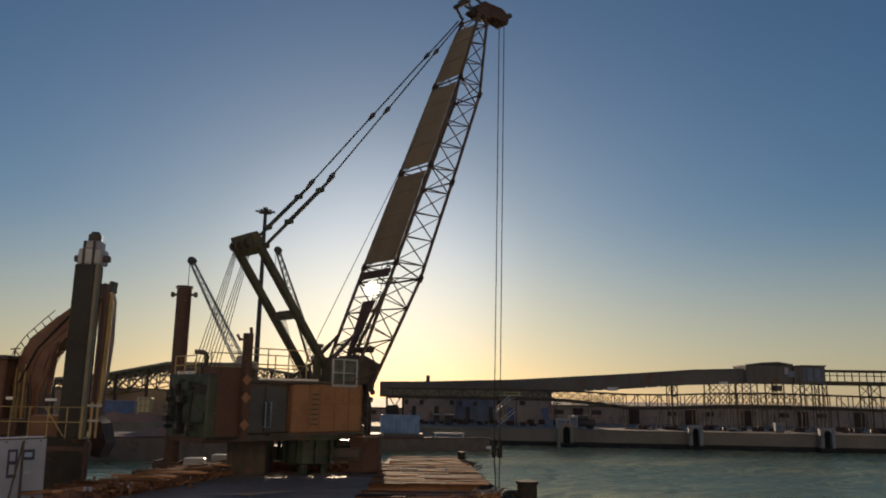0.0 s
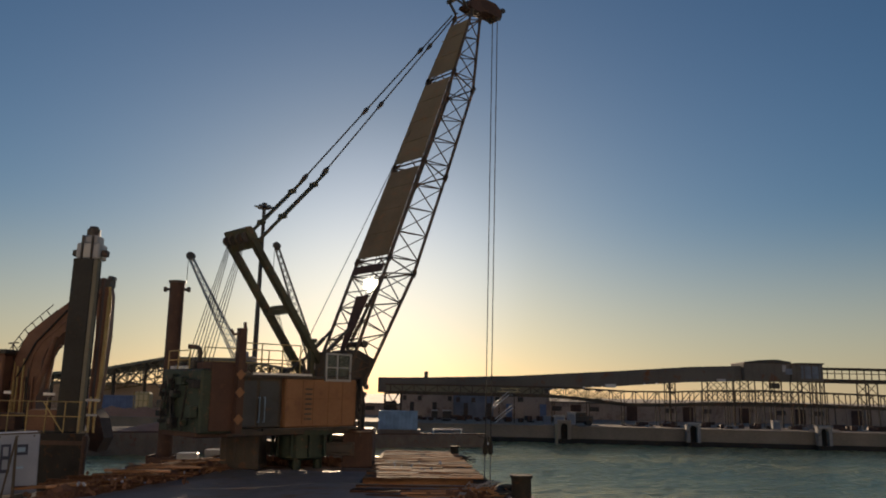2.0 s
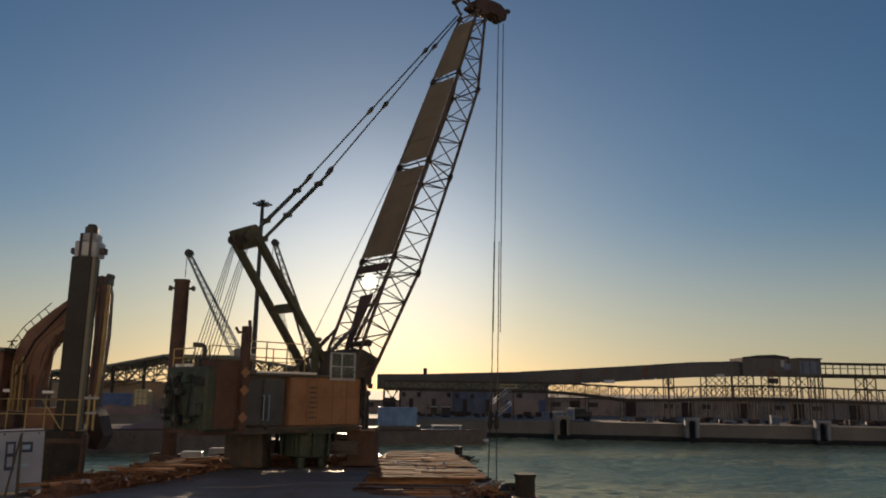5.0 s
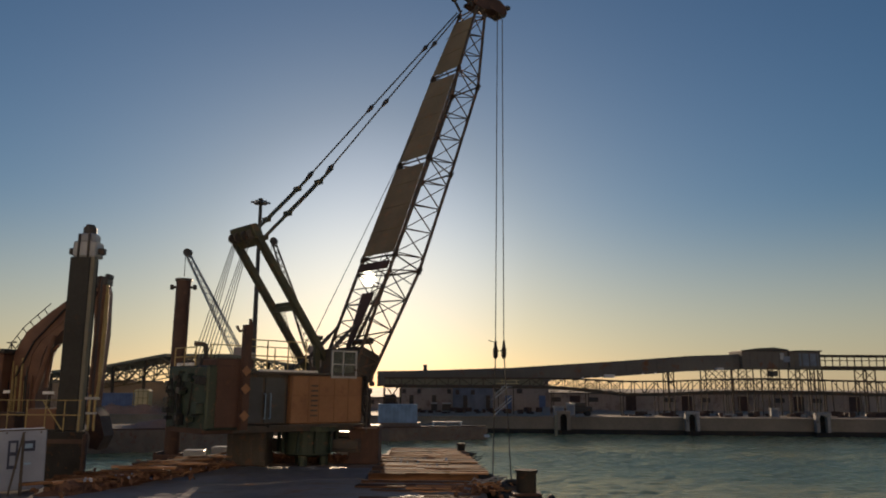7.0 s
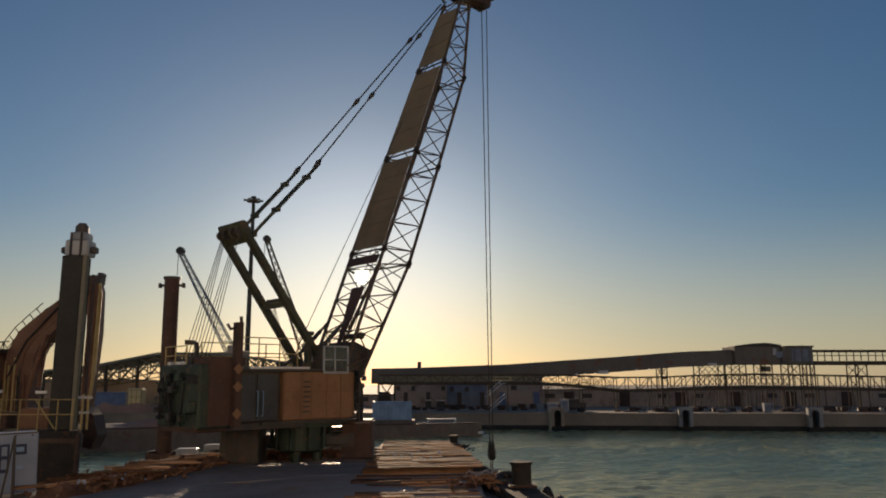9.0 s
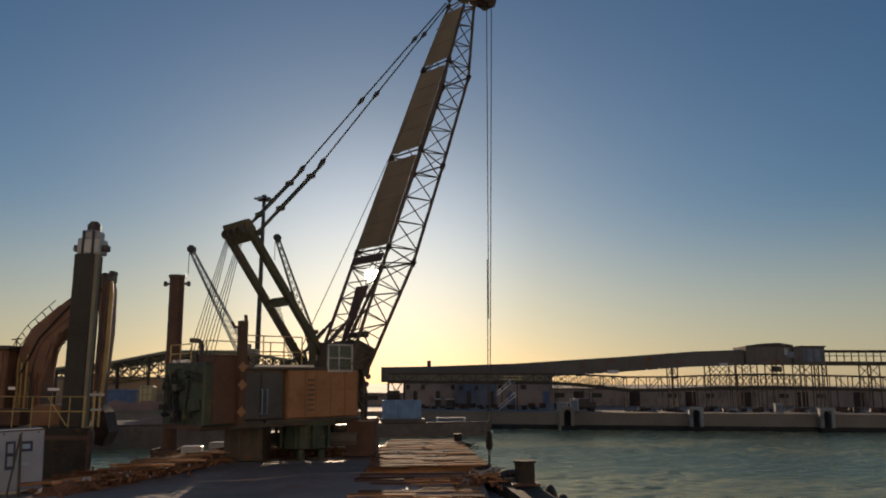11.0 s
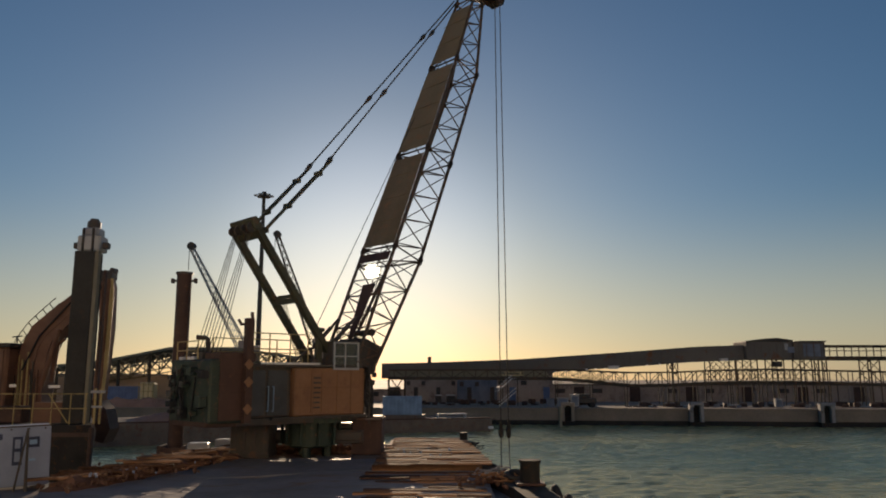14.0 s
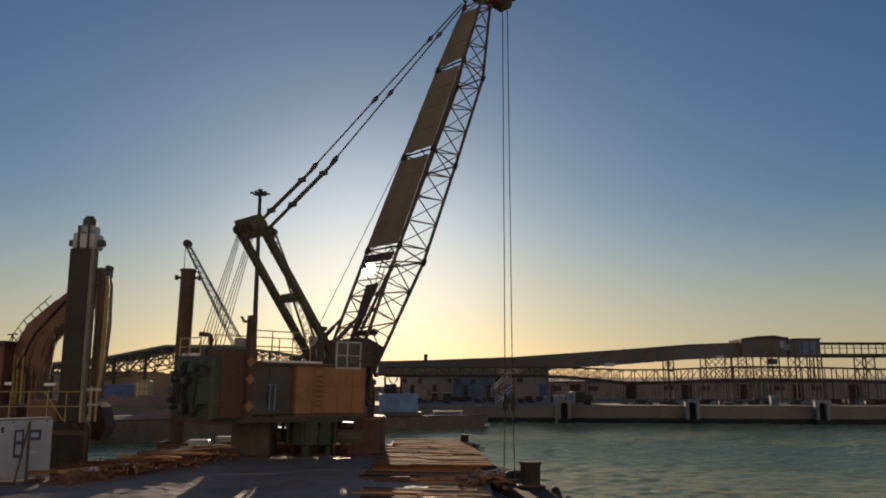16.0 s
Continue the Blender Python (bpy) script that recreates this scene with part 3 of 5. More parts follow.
# operator's cab
cabin = part("cab", boxes(((0.68, -0.8, 4.4), (1.3, 0.05, 1.3))), M_dark, crane, "small operator's cab")
part("cab_roof", boxes(((0.68, -1.2, 5.06), (1.42, 0.95, 0.08)), bevel=0.02), M_dark, cabin)
part("cab_floor", boxes(((0.68, -1.2, 3.9), (1.4, 0.9, 0.14)), bevel=0.02), M_dark, cabin)
part("cab_shelf", boxes(((0.68, -1.2, 4.42), (1.2, 0.7, 0.06))), M_dark, cabin)
for x in (0.05, 1.32):
    part("cab_side", boxes(((x, -1.2, 4.495), (0.06, 0.8, 1.04))), M_dark, cabin)
wf = part("window_frame", boxes(((0.68, -1.64, 3.86), (1.4, 0.07, 0.1)), ((0.68, -1.64, 5.02), (1.4, 0.07, 0.08)), ((0.02, -1.64, 4.44), (0.08, 0.07, 1.2)), ((1.34, -1.64, 4.44), (0.08, 0.07, 1.2)), ((0.62, -1.64, 4.44), (0.06, 0.06, 1.15)), ((0.68, -1.64, 4.42), (1.3, 0.06, 0.05))), M_grey, cabin, "pale grey window frame")
for x, w in ((0.32, 0.52), (0.98, 0.64)):
    for z, h in ((4.16, 0.46), (4.71, 0.52)):
        part("pane", boxes(((x, -1.62, z), (w, 0.012, h))), M_glass, wf)

# roof rails
def rail(points, h, mt=None, mids=2):
    for p in points:
        bm = bmesh.new()
        tube(bm, p, Vector(p) + Vector((0, 0, h)), 0.028)
        part("rail_post", bm, mt or M_yellow, crane)
    for k in range(1, mids + 1):
        bm = bmesh.new()
        for p, q in zip(points, points[1:]):
            o = Vector((0, 0, h * k / mids))
            tube(bm, Vector(p) + o, Vector(q) + o, 0.024)
        part("roof_rail", bm, mt or M_yellow, crane)


rail([(-4.2, -1.55, 4.0), (-3.2, -1.55, 4.0), (-2.2, -1.55, 4.0), (-1.3, -1.55, 4.0)], 1.3)
rail([(-5.8, 1.5, 4.2), (-5.8, 0.6, 4.2), (-5.8, -0.4, 4.2)], 0.75)
rail([(-4.2, 1.5, 4.0), (-2.6, 1.5, 4.0), (-1.0, 1.5, 4.0), (0.4, 1.5, 4.0)], 1.2)
hose([(-5.0, 0.35, 4.0), (-5.0, 0.35, 4.95), (-5.03, 0.36, 5.06), (-5.12, 0.4, 5.12), (-5.45, 0.55, 5.14)], 0.1, M_dark, crane, "exhaust_pipe")
for x, y, s in ((-1.75, -1.0, 0.28), (-0.75, -1.2, 0.26)):
    part("roof_box", boxes(((x, y, 4.03 + s / 2), (s * 1.3, s, s)), bevel=0.03), M_dark, crane)
for p, q in (((-1.9, -1.2, 4.05), (-0.95, -1.2, 4.75)), ((-0.95, -1.2, 4.75), (-0.75, -1.2, 4.1))):
    bm = bmesh.new()
    bar(bm, p, q, 0.11, 0.09)
    part("roof_strut", bm, M_dark, crane)
# sheave bracket by the cab, and the slim king post
bm = bmesh.new()
bar(bm, (-0.35, -0.95, 4.0), (-0.35, -0.95, 5.55), 0.26, 0.2)
box(bm, (-0.35, -0.95, 5.6), (0.42, 0.34, 0.18), bevel=0.03)
part("king_post", bm, M_gantry, crane)

# gantry
for y in (-0.95, 0.95):
    bm = bmesh.new()
    bar(bm, (0.6, y, 4.0), (-3.62, y, 9.75), 0.34, 0.26)
    box(bm, (0.62, y, 4.1), (0.5, 0.36, 0.3))
    part("gantry_leg", bm, M_gantry, crane, "olive box-section gantry leg")
bm = bmesh.new()
bar(bm, (-1.5, -0.95, 6.85), (-1.5, 0.95, 6.85), 0.26, 0.2)
bar(bm, (-1.5, -0.95, 6.8), (-1.56, -0.45, 7.06), 0.2, 0.16)
bar(bm, (-1.56, -0.5, 7.05), (-1.56, 0.5, 7.05), 0.2, 0.16)
bar(bm, (-1.56, 0.45, 7.06), (-1.5, 0.95, 6.8), 0.2, 0.16)
part("gantry_crossbeam", bm, M_gantry, crane, "arched olive crossbeam")
for k in range(5):
    bm = bmesh.new()
    tube(bm, (-1.5, 0.05 + 0.1 * k, 6.8), (-0.55, 0.1 + 0.09 * k, 4.2), 0.014, 5)
    part("reeving_rope", bm, M_rope, crane)
bm = bmesh.new()
v = [bm.verts.new(Vector((x, y, z))) for y in (-0.98, 0.98) for x, z in ((-4.0, 10.25), (-3.7, 10.35), (-3.4, 10.0), (-3.25, 9.55), (-3.45, 9.4), (-3.8, 9.8))]
bm.faces.new(v[:6])
bm.faces.new(v[6:][::-1])
for i in range(6):
    bm.faces.new((v[i], v[6 + i], v[6 + (i + 1) % 6], v[(i + 1) % 6]))
bmesh.ops.recalc_face_normals(bm, faces=bm.faces)
bmesh.ops.bevel(bm, geom=list(bm.edges), offset=0.05, segments=1, affect="EDGES")
part("gantry_head", bm, M_gantry, crane, "olive steel gantry head")
for y in (-0.8, -0.3, 0.3, 0.8):
    bm = bmesh.new()
    tube(bm, (-3.85, y - 0.05, 9.85), (-3.85, y + 0.05, 9.85), 0.22, 18)
    part("sheave", bm, M_dark, crane)
for y in (-0.95, 0.95):
    for k in range(4):
        bm = bmesh.new()
        tube(bm, (-3.95 + k * 0.06, y * 0.62 + (k - 1.5) * 0.24, 9.7), (-5.2 - k * 0.05, y * 0.62 + (k - 1.5) * 0.26, 4.2), 0.017, 5)
        part("reeving_rope", bm, M_rope, crane)
for y0, y1 in ((-0.9, 0.45), (0.9, 0.9)):
    a, m, b = Vector((-3.3, y0, 9.75)), Vector((-0.6, y0, 12.78)), Vector((10.0, y1, 25.8))
    u = (m - a).normalized()
    side = Vector((0, 0.16, 0))
    lk = bmesh.new()
    bar(lk, a, a.lerp(m, 0.45), 0.14, 0.12)
    for s in (side, -side):
        bar(lk, a.lerp(m, 0.38) + s, a.lerp(m, 1.02) + s, 0.1, 0.08)
    bar(lk, m - u * 0.1, m + u * 1.1, 0.12, 0.12)
    for f in (0.0, 0.42, 1.0):
        c = a.lerp(m, f)
        bar(lk, c - side * 1.4, c + side * 1.4, 0.2, 0.2)
    part("equaliser_link", lk, M_gantry, crane)
    bm = bmesh.new()
    tube(bm, m, b, 0.042, 6)
    pen = part("pendant", bm, M_rope, crane)
    for f in (0.06, 0.40, 0.76):
        c = m.lerp(b, f)
        u = (b - m).normalized()
        bm = bmesh.new()
        tube(bm, c - u * 0.34, c + u * 0.1, 0.06, 8, 0.13)
        tube(bm, c + u * 0.1, c + u * 0.36, 0.13, 8, 0.05)
        part("rope_socket", bm, M_dark, pen)
# backstops and hoist line
for y in (-0.9, 0.9):
    bm = bmesh.new()
    p = (0.1 if y < 0 else 0.4)
    tube(bm, (p, y, 4.7), (p + 1.65, y, 6.3), 0.075, 8)
    tube(bm, (p + 0.3, y, 4.98), (p + 1.2, y, 5.86), 0.11, 8)
    part("boom_backstop", bm, M_dark, crane)
bm = bmesh.new()
tube(bm, (-0.25, 0.55, 4.3), (0.81, 0.55, 6.44), 0.02, 5)
tube(bm, (0.81, 0.55, 6.44), (9.75, 0.55, 23.7), 0.02, 5)
part("hoist_line", bm, M_rope, crane)
for y in (-0.3, 0.1):
    bm = bmesh.new()
    tube(bm, (-0.6, y, 4.5), on_boom(2.2, y, 0.5), 0.022, 5)
    tube(bm, on_boom(2.2, y, 0.5), on_boom(J1 + 0.6, y, 0.2), 0.022, 5)
    part("hoist_line", bm, M_rope, crane)
bm = bmesh.new()
tube(bm, on_boom(2.0, -0.75, 0.7), on_boom(2.0, 0.75, 0.7), 0.14, 16)
tube(bm, on_boom(2.0, -0.8, 0.7), on_boom(2.0, -0.7, 0.7), 0.17, 16)
tube(bm, on_boom(2.0, 0.7, 0.7), on_boom(2.0, 0.8, 0.7), 0.17, 16)
part("guide_drum", bm, M_dark, crane)
# ladder and hoses at the front corner
bm = bmesh.new()
for y in (-1.75, -1.35):
    tube(bm, (1.95, y, 1.4), (1.95, y, 3.9), 0.03)
for k in range(8):
    tube(bm, (1.95, -1.75, 1.55 + k * 0.3), (1.95, -1.35, 1.55 + k * 0.3), 0.022)
part("ladder", bm, M_dark, crane)
rng = random.Random(5)
for k in range(7):
    p = Vector((1.85 + 0.07 * k, -1.75 + 0.16 * k, 3.95))
    pts = [p]
    for s in range(8):
        pts.append(pts[-1] + Vector((rng.uniform(-0.09, 0.12), rng.uniform(-0.1, 0.1), -0.3)))
    hose(pts, rng.choice((0.05, 0.08, 0.11)), M_rubber, crane)
for k in range(6):
    part("shackle", boxes(((2.1 + rng.uniform(-0.15, 0.3), -1.6 + rng.uniform(-0.1, 0.3), 1.9 + k * 0.34), (0.22, 0.2, 0.24)), bevel=0.05), M_dark, crane)
part("step_plate", boxes(((2.0, -1.6, 1.62), (0.9, 0.8, 0.06))), M_deck, crane)

# ---- things on the pontoon ----
bm = bmesh.new()
tube(bm, (0, 0, -2.2), (0, 0, 8.4), 0.345, 24)
spud = thing("spud_pile", pose(-12.36, 36.6, DECK), "tall brown round steel spud standing on the pontoon", "pile")
part("pile_tube", bm, M_rustred, spud)
bm = bmesh.new()
tube(bm, (-0.58, 0, 8.05), (0.58, 0, 8.05), 0.06, 8)
for x in (-0.55, 0.55):
    box(bm, (x, 0, 8.05), (0.14, 0.22, 0.24), bevel=0.03)
part("lifting_pin", bm, M_dark, spud)
bm = bmesh.new()
tube(bm, (0, 0, 8.35), (0, 0, 8.46), 0.4, 24)
part("cap_ring", bm, M_dark, spud)
part("spud_guide", boxes(((-0.56, 0, 0.2), (0.14, 1.26, 0.4)), ((0.56, 0, 0.2), (0.14, 1.26, 0.4)), ((0, 0.56, 0.2), (0.98, 0.14, 0.4)), ((0, -0.56, 0.16), (0.98, 0.14, 0.32)), bevel=0.02), M_rustred, spud, "rusty guide frame")
AFLOAT.append(spud)


def bollard(x, y, r, h, label):
    b = thing("bollard", pose(x, y, DECK), label, "bollard", "bollards on the pontoon")
    bm = bmesh.new()
    tube(bm, (0, 0, 0), (0, 0, h), r, 24)
    part("drum", bm, M_black, b)
    bm = bmesh.new()
    tube(bm, (0, 0, h - 0.02), (0, 0, h + 0.07), r * 1.14, 24)
    part("cap", bm, M_black, b)
    part("base_plate", boxes(((0, 0, 0.04), (r * 2.8, r * 2.8, 0.08)), bevel=0.02), M_rustred, b)
    AFLOAT.append(b)


bollard(2.92, 26.3, 0.33, 0.72, "thick dark steel bollard on the pontoon's edge")
bollard(1.12, 40.4, 0.2, 0.62, "short dark steel bollard at the pontoon's far corner")

cabt = thing("white_cabinet", pose(-15.05, 28.0, LOW, 0, -1.5, 31), "white steel cabinet with blue markings standing on the pontoon", "cabinet")
body = part("body", boxes(((0, 0, 1.14), (2.1, 1.2, 2.04)), bevel=0.03), M_cabinet, cabt)
part("skid", boxes(((-0.8, 0, 0.06), (0.2, 1.2, 0.12)), ((0.8, 0, 0.06), (0.2, 1.2, 0.12))), M_dark, cabt)
part("marking", boxes(((-0.1, -0.604, 1.32), (0.07, 0.01, 0.95)), ((0.14, -0.604, 1.32), (0.07, 0.01, 0.95)), ((0.02, -0.605, 1.76), (0.31, 0.01, 0.09)), ((0.02, -0.605, 1.35), (0.31, 0.01, 0.12)), ((0.02, -0.605, 0.9), (0.31, 0.01, 0.12))), M_navy, body, "blue painted frame mark")
part("marking", boxes(((0.5, -0.604, 1.6), (0.4, 0.01, 0.36))), M_navy, body, "blue painted mark")
part("marking", boxes(((0.5, -0.608, 1.6), (0.24, 0.01, 0.16))), M_paleblue, body)
part("marking", boxes(((0.45, -0.604, 1.0), (0.3, 0.01, 0.07))), M_paleblue, body)
part("marking", boxes(((-0.5, -0.604, 1.82), (0.1, 0.01, 0.2))), M_navy, body)
for x in (-0.2, 0.35, 0.86):
    part("bolt", boxes(((x, -0.607, 2.06), (0.06, 0.02, 0.06)), bevel=0.01), M_dark, body)
part("edge_strip", boxes(((0, -0.6, 2.15), (2.12, 0.05, 0.05))), M_dark, body, "dark top edge")
AFLOAT.append(cabt)
pst = thing("leaning_pipe_stand", pose(-14.35, 27.15, LOW), "dark pipe tripod standing before the white cabinet", "stand")
for dx in (-0.25, 0.18, 0.0):
    bm = bmesh.new()
    tube(bm, (dx, 0.25 if dx == 0 else 0, 0), (0.03, 0.1, 2.1), 0.035)
    part("leg", bm, M_dark, pst)
AFLOAT.append(pst)

# crates and gear left of the crane base
def crate(x, y, w, d, h, mt, label, turn=0, name="crate"):
    c = thing(name, pose(x, y, DECK, 0, 0, turn), label, name.replace("_", " "))
    part("body", boxes(((0, 0, h / 2 + 0.06), (w, d, h - 0.06)), bevel=0.03), mt, c)
    for s in (-0.35, 0.35):
        part("runner", boxes(((s * w, 0, 0.03), (0.1, d, 0.06))), M_wood, c)
    AFLOAT.append(c)


crate(-11.15, 36.2, 0.9, 0.7, 0.5, M_grey, "grey steel crate on the muddy deck", 8)
crate(-10.1, 36.8, 0.8, 0.6, 0.62, M_grey, "pale grey tool box on the muddy deck", -5, "tool_box")
crate(-10.9, 35.3, 0.5, 0.5, 0.3, M_white, "small white box on the muddy deck", 20)
crate(-8.5, 38.6, 0.55, 0.5, 0.5, M_grey, "grey box behind the crane's turntable", 3)
crate(-7.05, 38.3, 0.45, 0.45, 0.36, M_white, "small white box behind the crane's turntable", -6)
crate(-4.35, 38.4, 0.9, 0.6, 0.5, M_grey, "grey steel crate behind the support block", 4)

# timber baulks across the deck
def baulk_mesh(seed, ln, w, h, mt):
    rg = random.Random(seed)
    bm = bmesh.new()
    box(bm, (0, 0, h / 2), (ln, w, h))
    es = list(bm.edges)
    bmesh.ops.bevel(bm, geom=es, offset=0.025, segments=1, affect="EDGES")
    for v in bm.verts:
        v.co += Vector((rg.uniform(-0.06, 0.06), rg.uniform(-0.02, 0.02), rg.uniform(-0.015, 0.015)))
    me = bpy.data.meshes.new("timber_baulk")
    bm.to_mesh(me)
    bm.free()
    me.materials.append(mt)
    return me


baulks = [baulk_mesh(k, ln, w, h, mt) for k, (ln, w, h, mt) in enumerate(((2.6, 0.24, 0.09, M_wood), (1.7, 0.2, 0.12, M_wood), (2.8, 0.26, 0.1, M_darkwood), (1.5, 0.3, 0.1, M_darkwood)))]


def baulk(x, y, z, turn, kind, lean=0):
    ob = new("timber_baulk", baulks[kind])
    ob.matrix_basis = pose(x, y, DECK + z, 0, lean, turn)
    tagged(ob, "weathered timber baulk lying across the muddy deck", "timber", "timber baulks on the deck")
    AFLOAT.append(ob)


rg = random.Random(11)
A, B = Vector((-13.1, 27.5, 0)), Vector((-9.6, 34.8, 0))
along = (B - A).normalized()
across = Vector((-along.y, along.x, 0))


def bank_mesh(n=70, m=18, half=1.15):
    """A low uneven ridge of mud and splintered timber."""
    bm = bmesh.new()
    rows = []
    for i in range(n):
        row = []
        for j in range(m):
            u, s = -0.6 + 9.3 * i / (n - 1), -half + 2 * half * j / (m - 1)
            p = A + along * u + across * (s * (0.75 + 0.05 * u))
            hump = max(0.0, 1 - (s / half) ** 2) * min(1.0, (u + 0.6) / 0.8, (8.7 - u) / 0.8)
            rough = noise.noise(Vector((p.x * 1.3, p.y * 1.3, 0.3))) * 0.5 + noise.noise(Vector((p.x * 4, p.y * 4, 2.3))) * 0.35
            p.z = ramp_z(p.y, p.x) - 0.03 + hump * (0.42 + 0.26 * rough)
            row.append(bm.verts.new(p))
        rows.append(row)
    for r, q in zip(rows, rows[1:]):
        for a, b, c, d in zip(r, r[1:], q[1:], q):
            bm.faces.new((a, b, c, d))
    bmesh.ops.recalc_face_normals(bm, faces=bm.faces)
    return bm


part("mud_bank", bank_mesh(), M_mud, pontoon, "low uneven bank of dumped mud and timber")
for k in range(30):
    u, s = rg.uniform(0.2, 8.2), rg.uniform(-0.8, 0.8)
    p = A + along * u + across * s
    baulk(p.x, p.y, ramp_z(p.y, p.x) - DECK + 0.36 - 0.3 * s * s, rg.choice((rg.uniform(-10, 30), rg.uniform(45, 75))), rg.choice((0, 1, 2, 2, 3, 3)), rg.uniform(-3, 3))
for k in range(4):
    baulk(-6.2 + rg.uniform(-1.5, 1.2), 39.4 + k * 0.3, -0.05, rg.uniform(-6, 6), rg.choice((0, 1)))


# decking planks in front of the bollards, as parts of the pontoon
part("timber_platform", slab([(-2.62, 29.7), (1.5, 29.7), (0.85, 40.9), (-2.62, 41.3)], DECK, DECK + 0.24), M_wood, pontoon, "raised platform of stacked timber mats")
plank_mesh, dark_mesh = [], []
for k in range(8):
    bm = boxes(((0, 0, 0.03), (1, 0.24 + 0.03 * (k % 4), 0.06)))
    for v in bm.verts:
        v.co.z += rg.uniform(-0.008, 0.012)
    me = bpy.data.meshes.new("deck_plank")
    bm.to_mesh(me)
    bm.free()
    me.materials.append(M_wood if k < 4 else M_darkwood)
    (plank_mesh if k < 4 else dark_mesh).append(me)
y = 22.4
while y < 41.3:
    right = 1.25 + (41.2 - y) * 0.06 - (0.7 if y < 29.5 else 0)
    front = y < 29.5
    x = (-2.7 + rg.uniform(-0.3, 0.4)) if front else (-2.6 + rg.uniform(-0.1, 0.5))
    while x < right - 0.6:
        ln = min(rg.uniform(1.2, 3.2), right - x)
        if rg.random() < 0.86:
            # most planks on the crane side get the darker timber
            ob = new("deck_plank", rg.choice(dark_mesh if (x + ln / 2 < -0.4 and y < 37.5 and rg.random() < 0.8) or rg.random() < 0.2 else plank_mesh))
            ob.parent = pontoon
            ob.matrix_basis = pose(x + ln / 2, y, (ramp_z(y, x + ln / 2) + (rg.choice((0.0, 0.02, 0.05, 0.09))) if front else DECK + 0.24 + rg.choice((-0.02, -0.01, 0.0, 0.02, 0.05))), 2.4 if front else rg.uniform(-2, 2), rg.uniform(-0.3, 0.3) if front else rg.uniform(-0.8, 0.8), rg.uniform(-2.0, 2.0)) @ Matrix.Diagonal((ln - 0.02, 1, 1, 1))
        x += ln
    y += rg.uniform(0.3, 0.75) if front else rg.uniform(0.27, 0.5)


# mud heaps and tangled gear along the edges
def lumps(seed, n, spread, size, mt, name, label, category, m):
    rl = random.Random(seed)
    bm = bmesh.new()
    for k in range(n):
        p = Vector((rl.gauss(0, spread[0]), rl.gauss(0, spread[1]), 0))
        s = rl.uniform(0.4, 1.0) * size
        p.z = s * rl.uniform(0.0, 0.6)
        r = bmesh.ops.create_icosphere(bm, subdivisions=1, radius=s, matrix=Matrix.Translation(p) @ Euler((rl.random() * 3, rl.random() * 3, rl.random() * 3)).to_matrix().to_4x4() @ Matrix.Diagonal((1.3, 0.9, 0.55, 1)))
        for v in r["verts"]:
            v.co += Vector((rl.uniform(-1, 1), rl.uniform(-1, 1), rl.uniform(-1, 1))) * s * 0.42
    ob = part(name, bm, mt)
    ob.matrix_basis = m
    tagged(ob, label, category, kind="stuff")
    AFLOAT.append(ob)


for k, (x, y, n, sp) in enumerate(((1.5, 35.6, 70, (0.16, 1.2)), (1.35, 38.3, 60, (0.15, 1.0)), (1.7, 31.6, 70, (0.2, 1.2)), (2.2, 28.4, 90, (0.3, 0.9)), (1.7, 27.4, 60, (0.45, 0.5)))):
    lumps(20 + k, n, sp, 0.11, M_mud, "rubble", "dark mud and broken rubble along the pontoon's edge", "rubble", pose(x - 0.35, y, DECK - 0.02))
for k, (x, y, n, sp) in enumerate(((-6.3, 39.3, 60, (1.3, 0.3)), (-11.4, 34.0, 80, (0.9, 1.3)), (-12.0, 29.8, 60, (0.7, 1.2)), (-10.6, 35.9, 40, (0.8, 0.3)), (-10.5, 32.5, 50, (1.0, 1.6)))):
    lumps(40 + k, n, sp, 0.10, M_mud, "mud_heap", "lumps of dredged mud on the deck", "mud", pose(x, y, DECK + (0.08 if x < -11 else -0.02)))


lumps(90, 120, (1.5, 0.28), 0.2, M_mud, "mud_heap", "ridge of dredged mud behind the crane's slewing ring", "mud", pose(-5.9, 38.9, DECK))
lumps(91, 300, (1.0, 0.2), 0.16, M_mud, "mud_heap", "ragged reddish mud and splinters under the crane", "mud", pose(-6.2, 36.6, DECK + 0.06))
lumps(92, 160, (1.1, 0.16), 0.1, M_mud, "mud_heap", "ragged reddish mud and splinters under the crane", "mud", pose(-6.2, 36.45, DECK + 0.28))
for k in range(9):
    f = k / 8
    lumps(80 + k, 60, (0.45, 0.5), 0.1, M_mud, "mud_heap", "dark mud slumped along the timber bank", "mud", pose(-12.9 + 3.3 * f, 27.6 + 6.8 * f, ramp_z(27.6 + 6.8 * f, -12.9 + 3.3 * f) + 0.2))
# the pale colour stands in for sunlit bits of debris
for k in range(5):
    lumps(95 + k, 16, (0.7, 1.0), 0.07, M_cabinet, "scrap", "scrap and broken boards on the deck, coloured pale for sunlit flecks", "scrap", pose((-12.2, -11.2, -10.3, -0.8, -6.2)[k], (29.0, 32.0, 34.6, 34.0, 39.3)[k], DECK + (0.12, 0.12, 0.12, 0.3, 0.02)[k]))


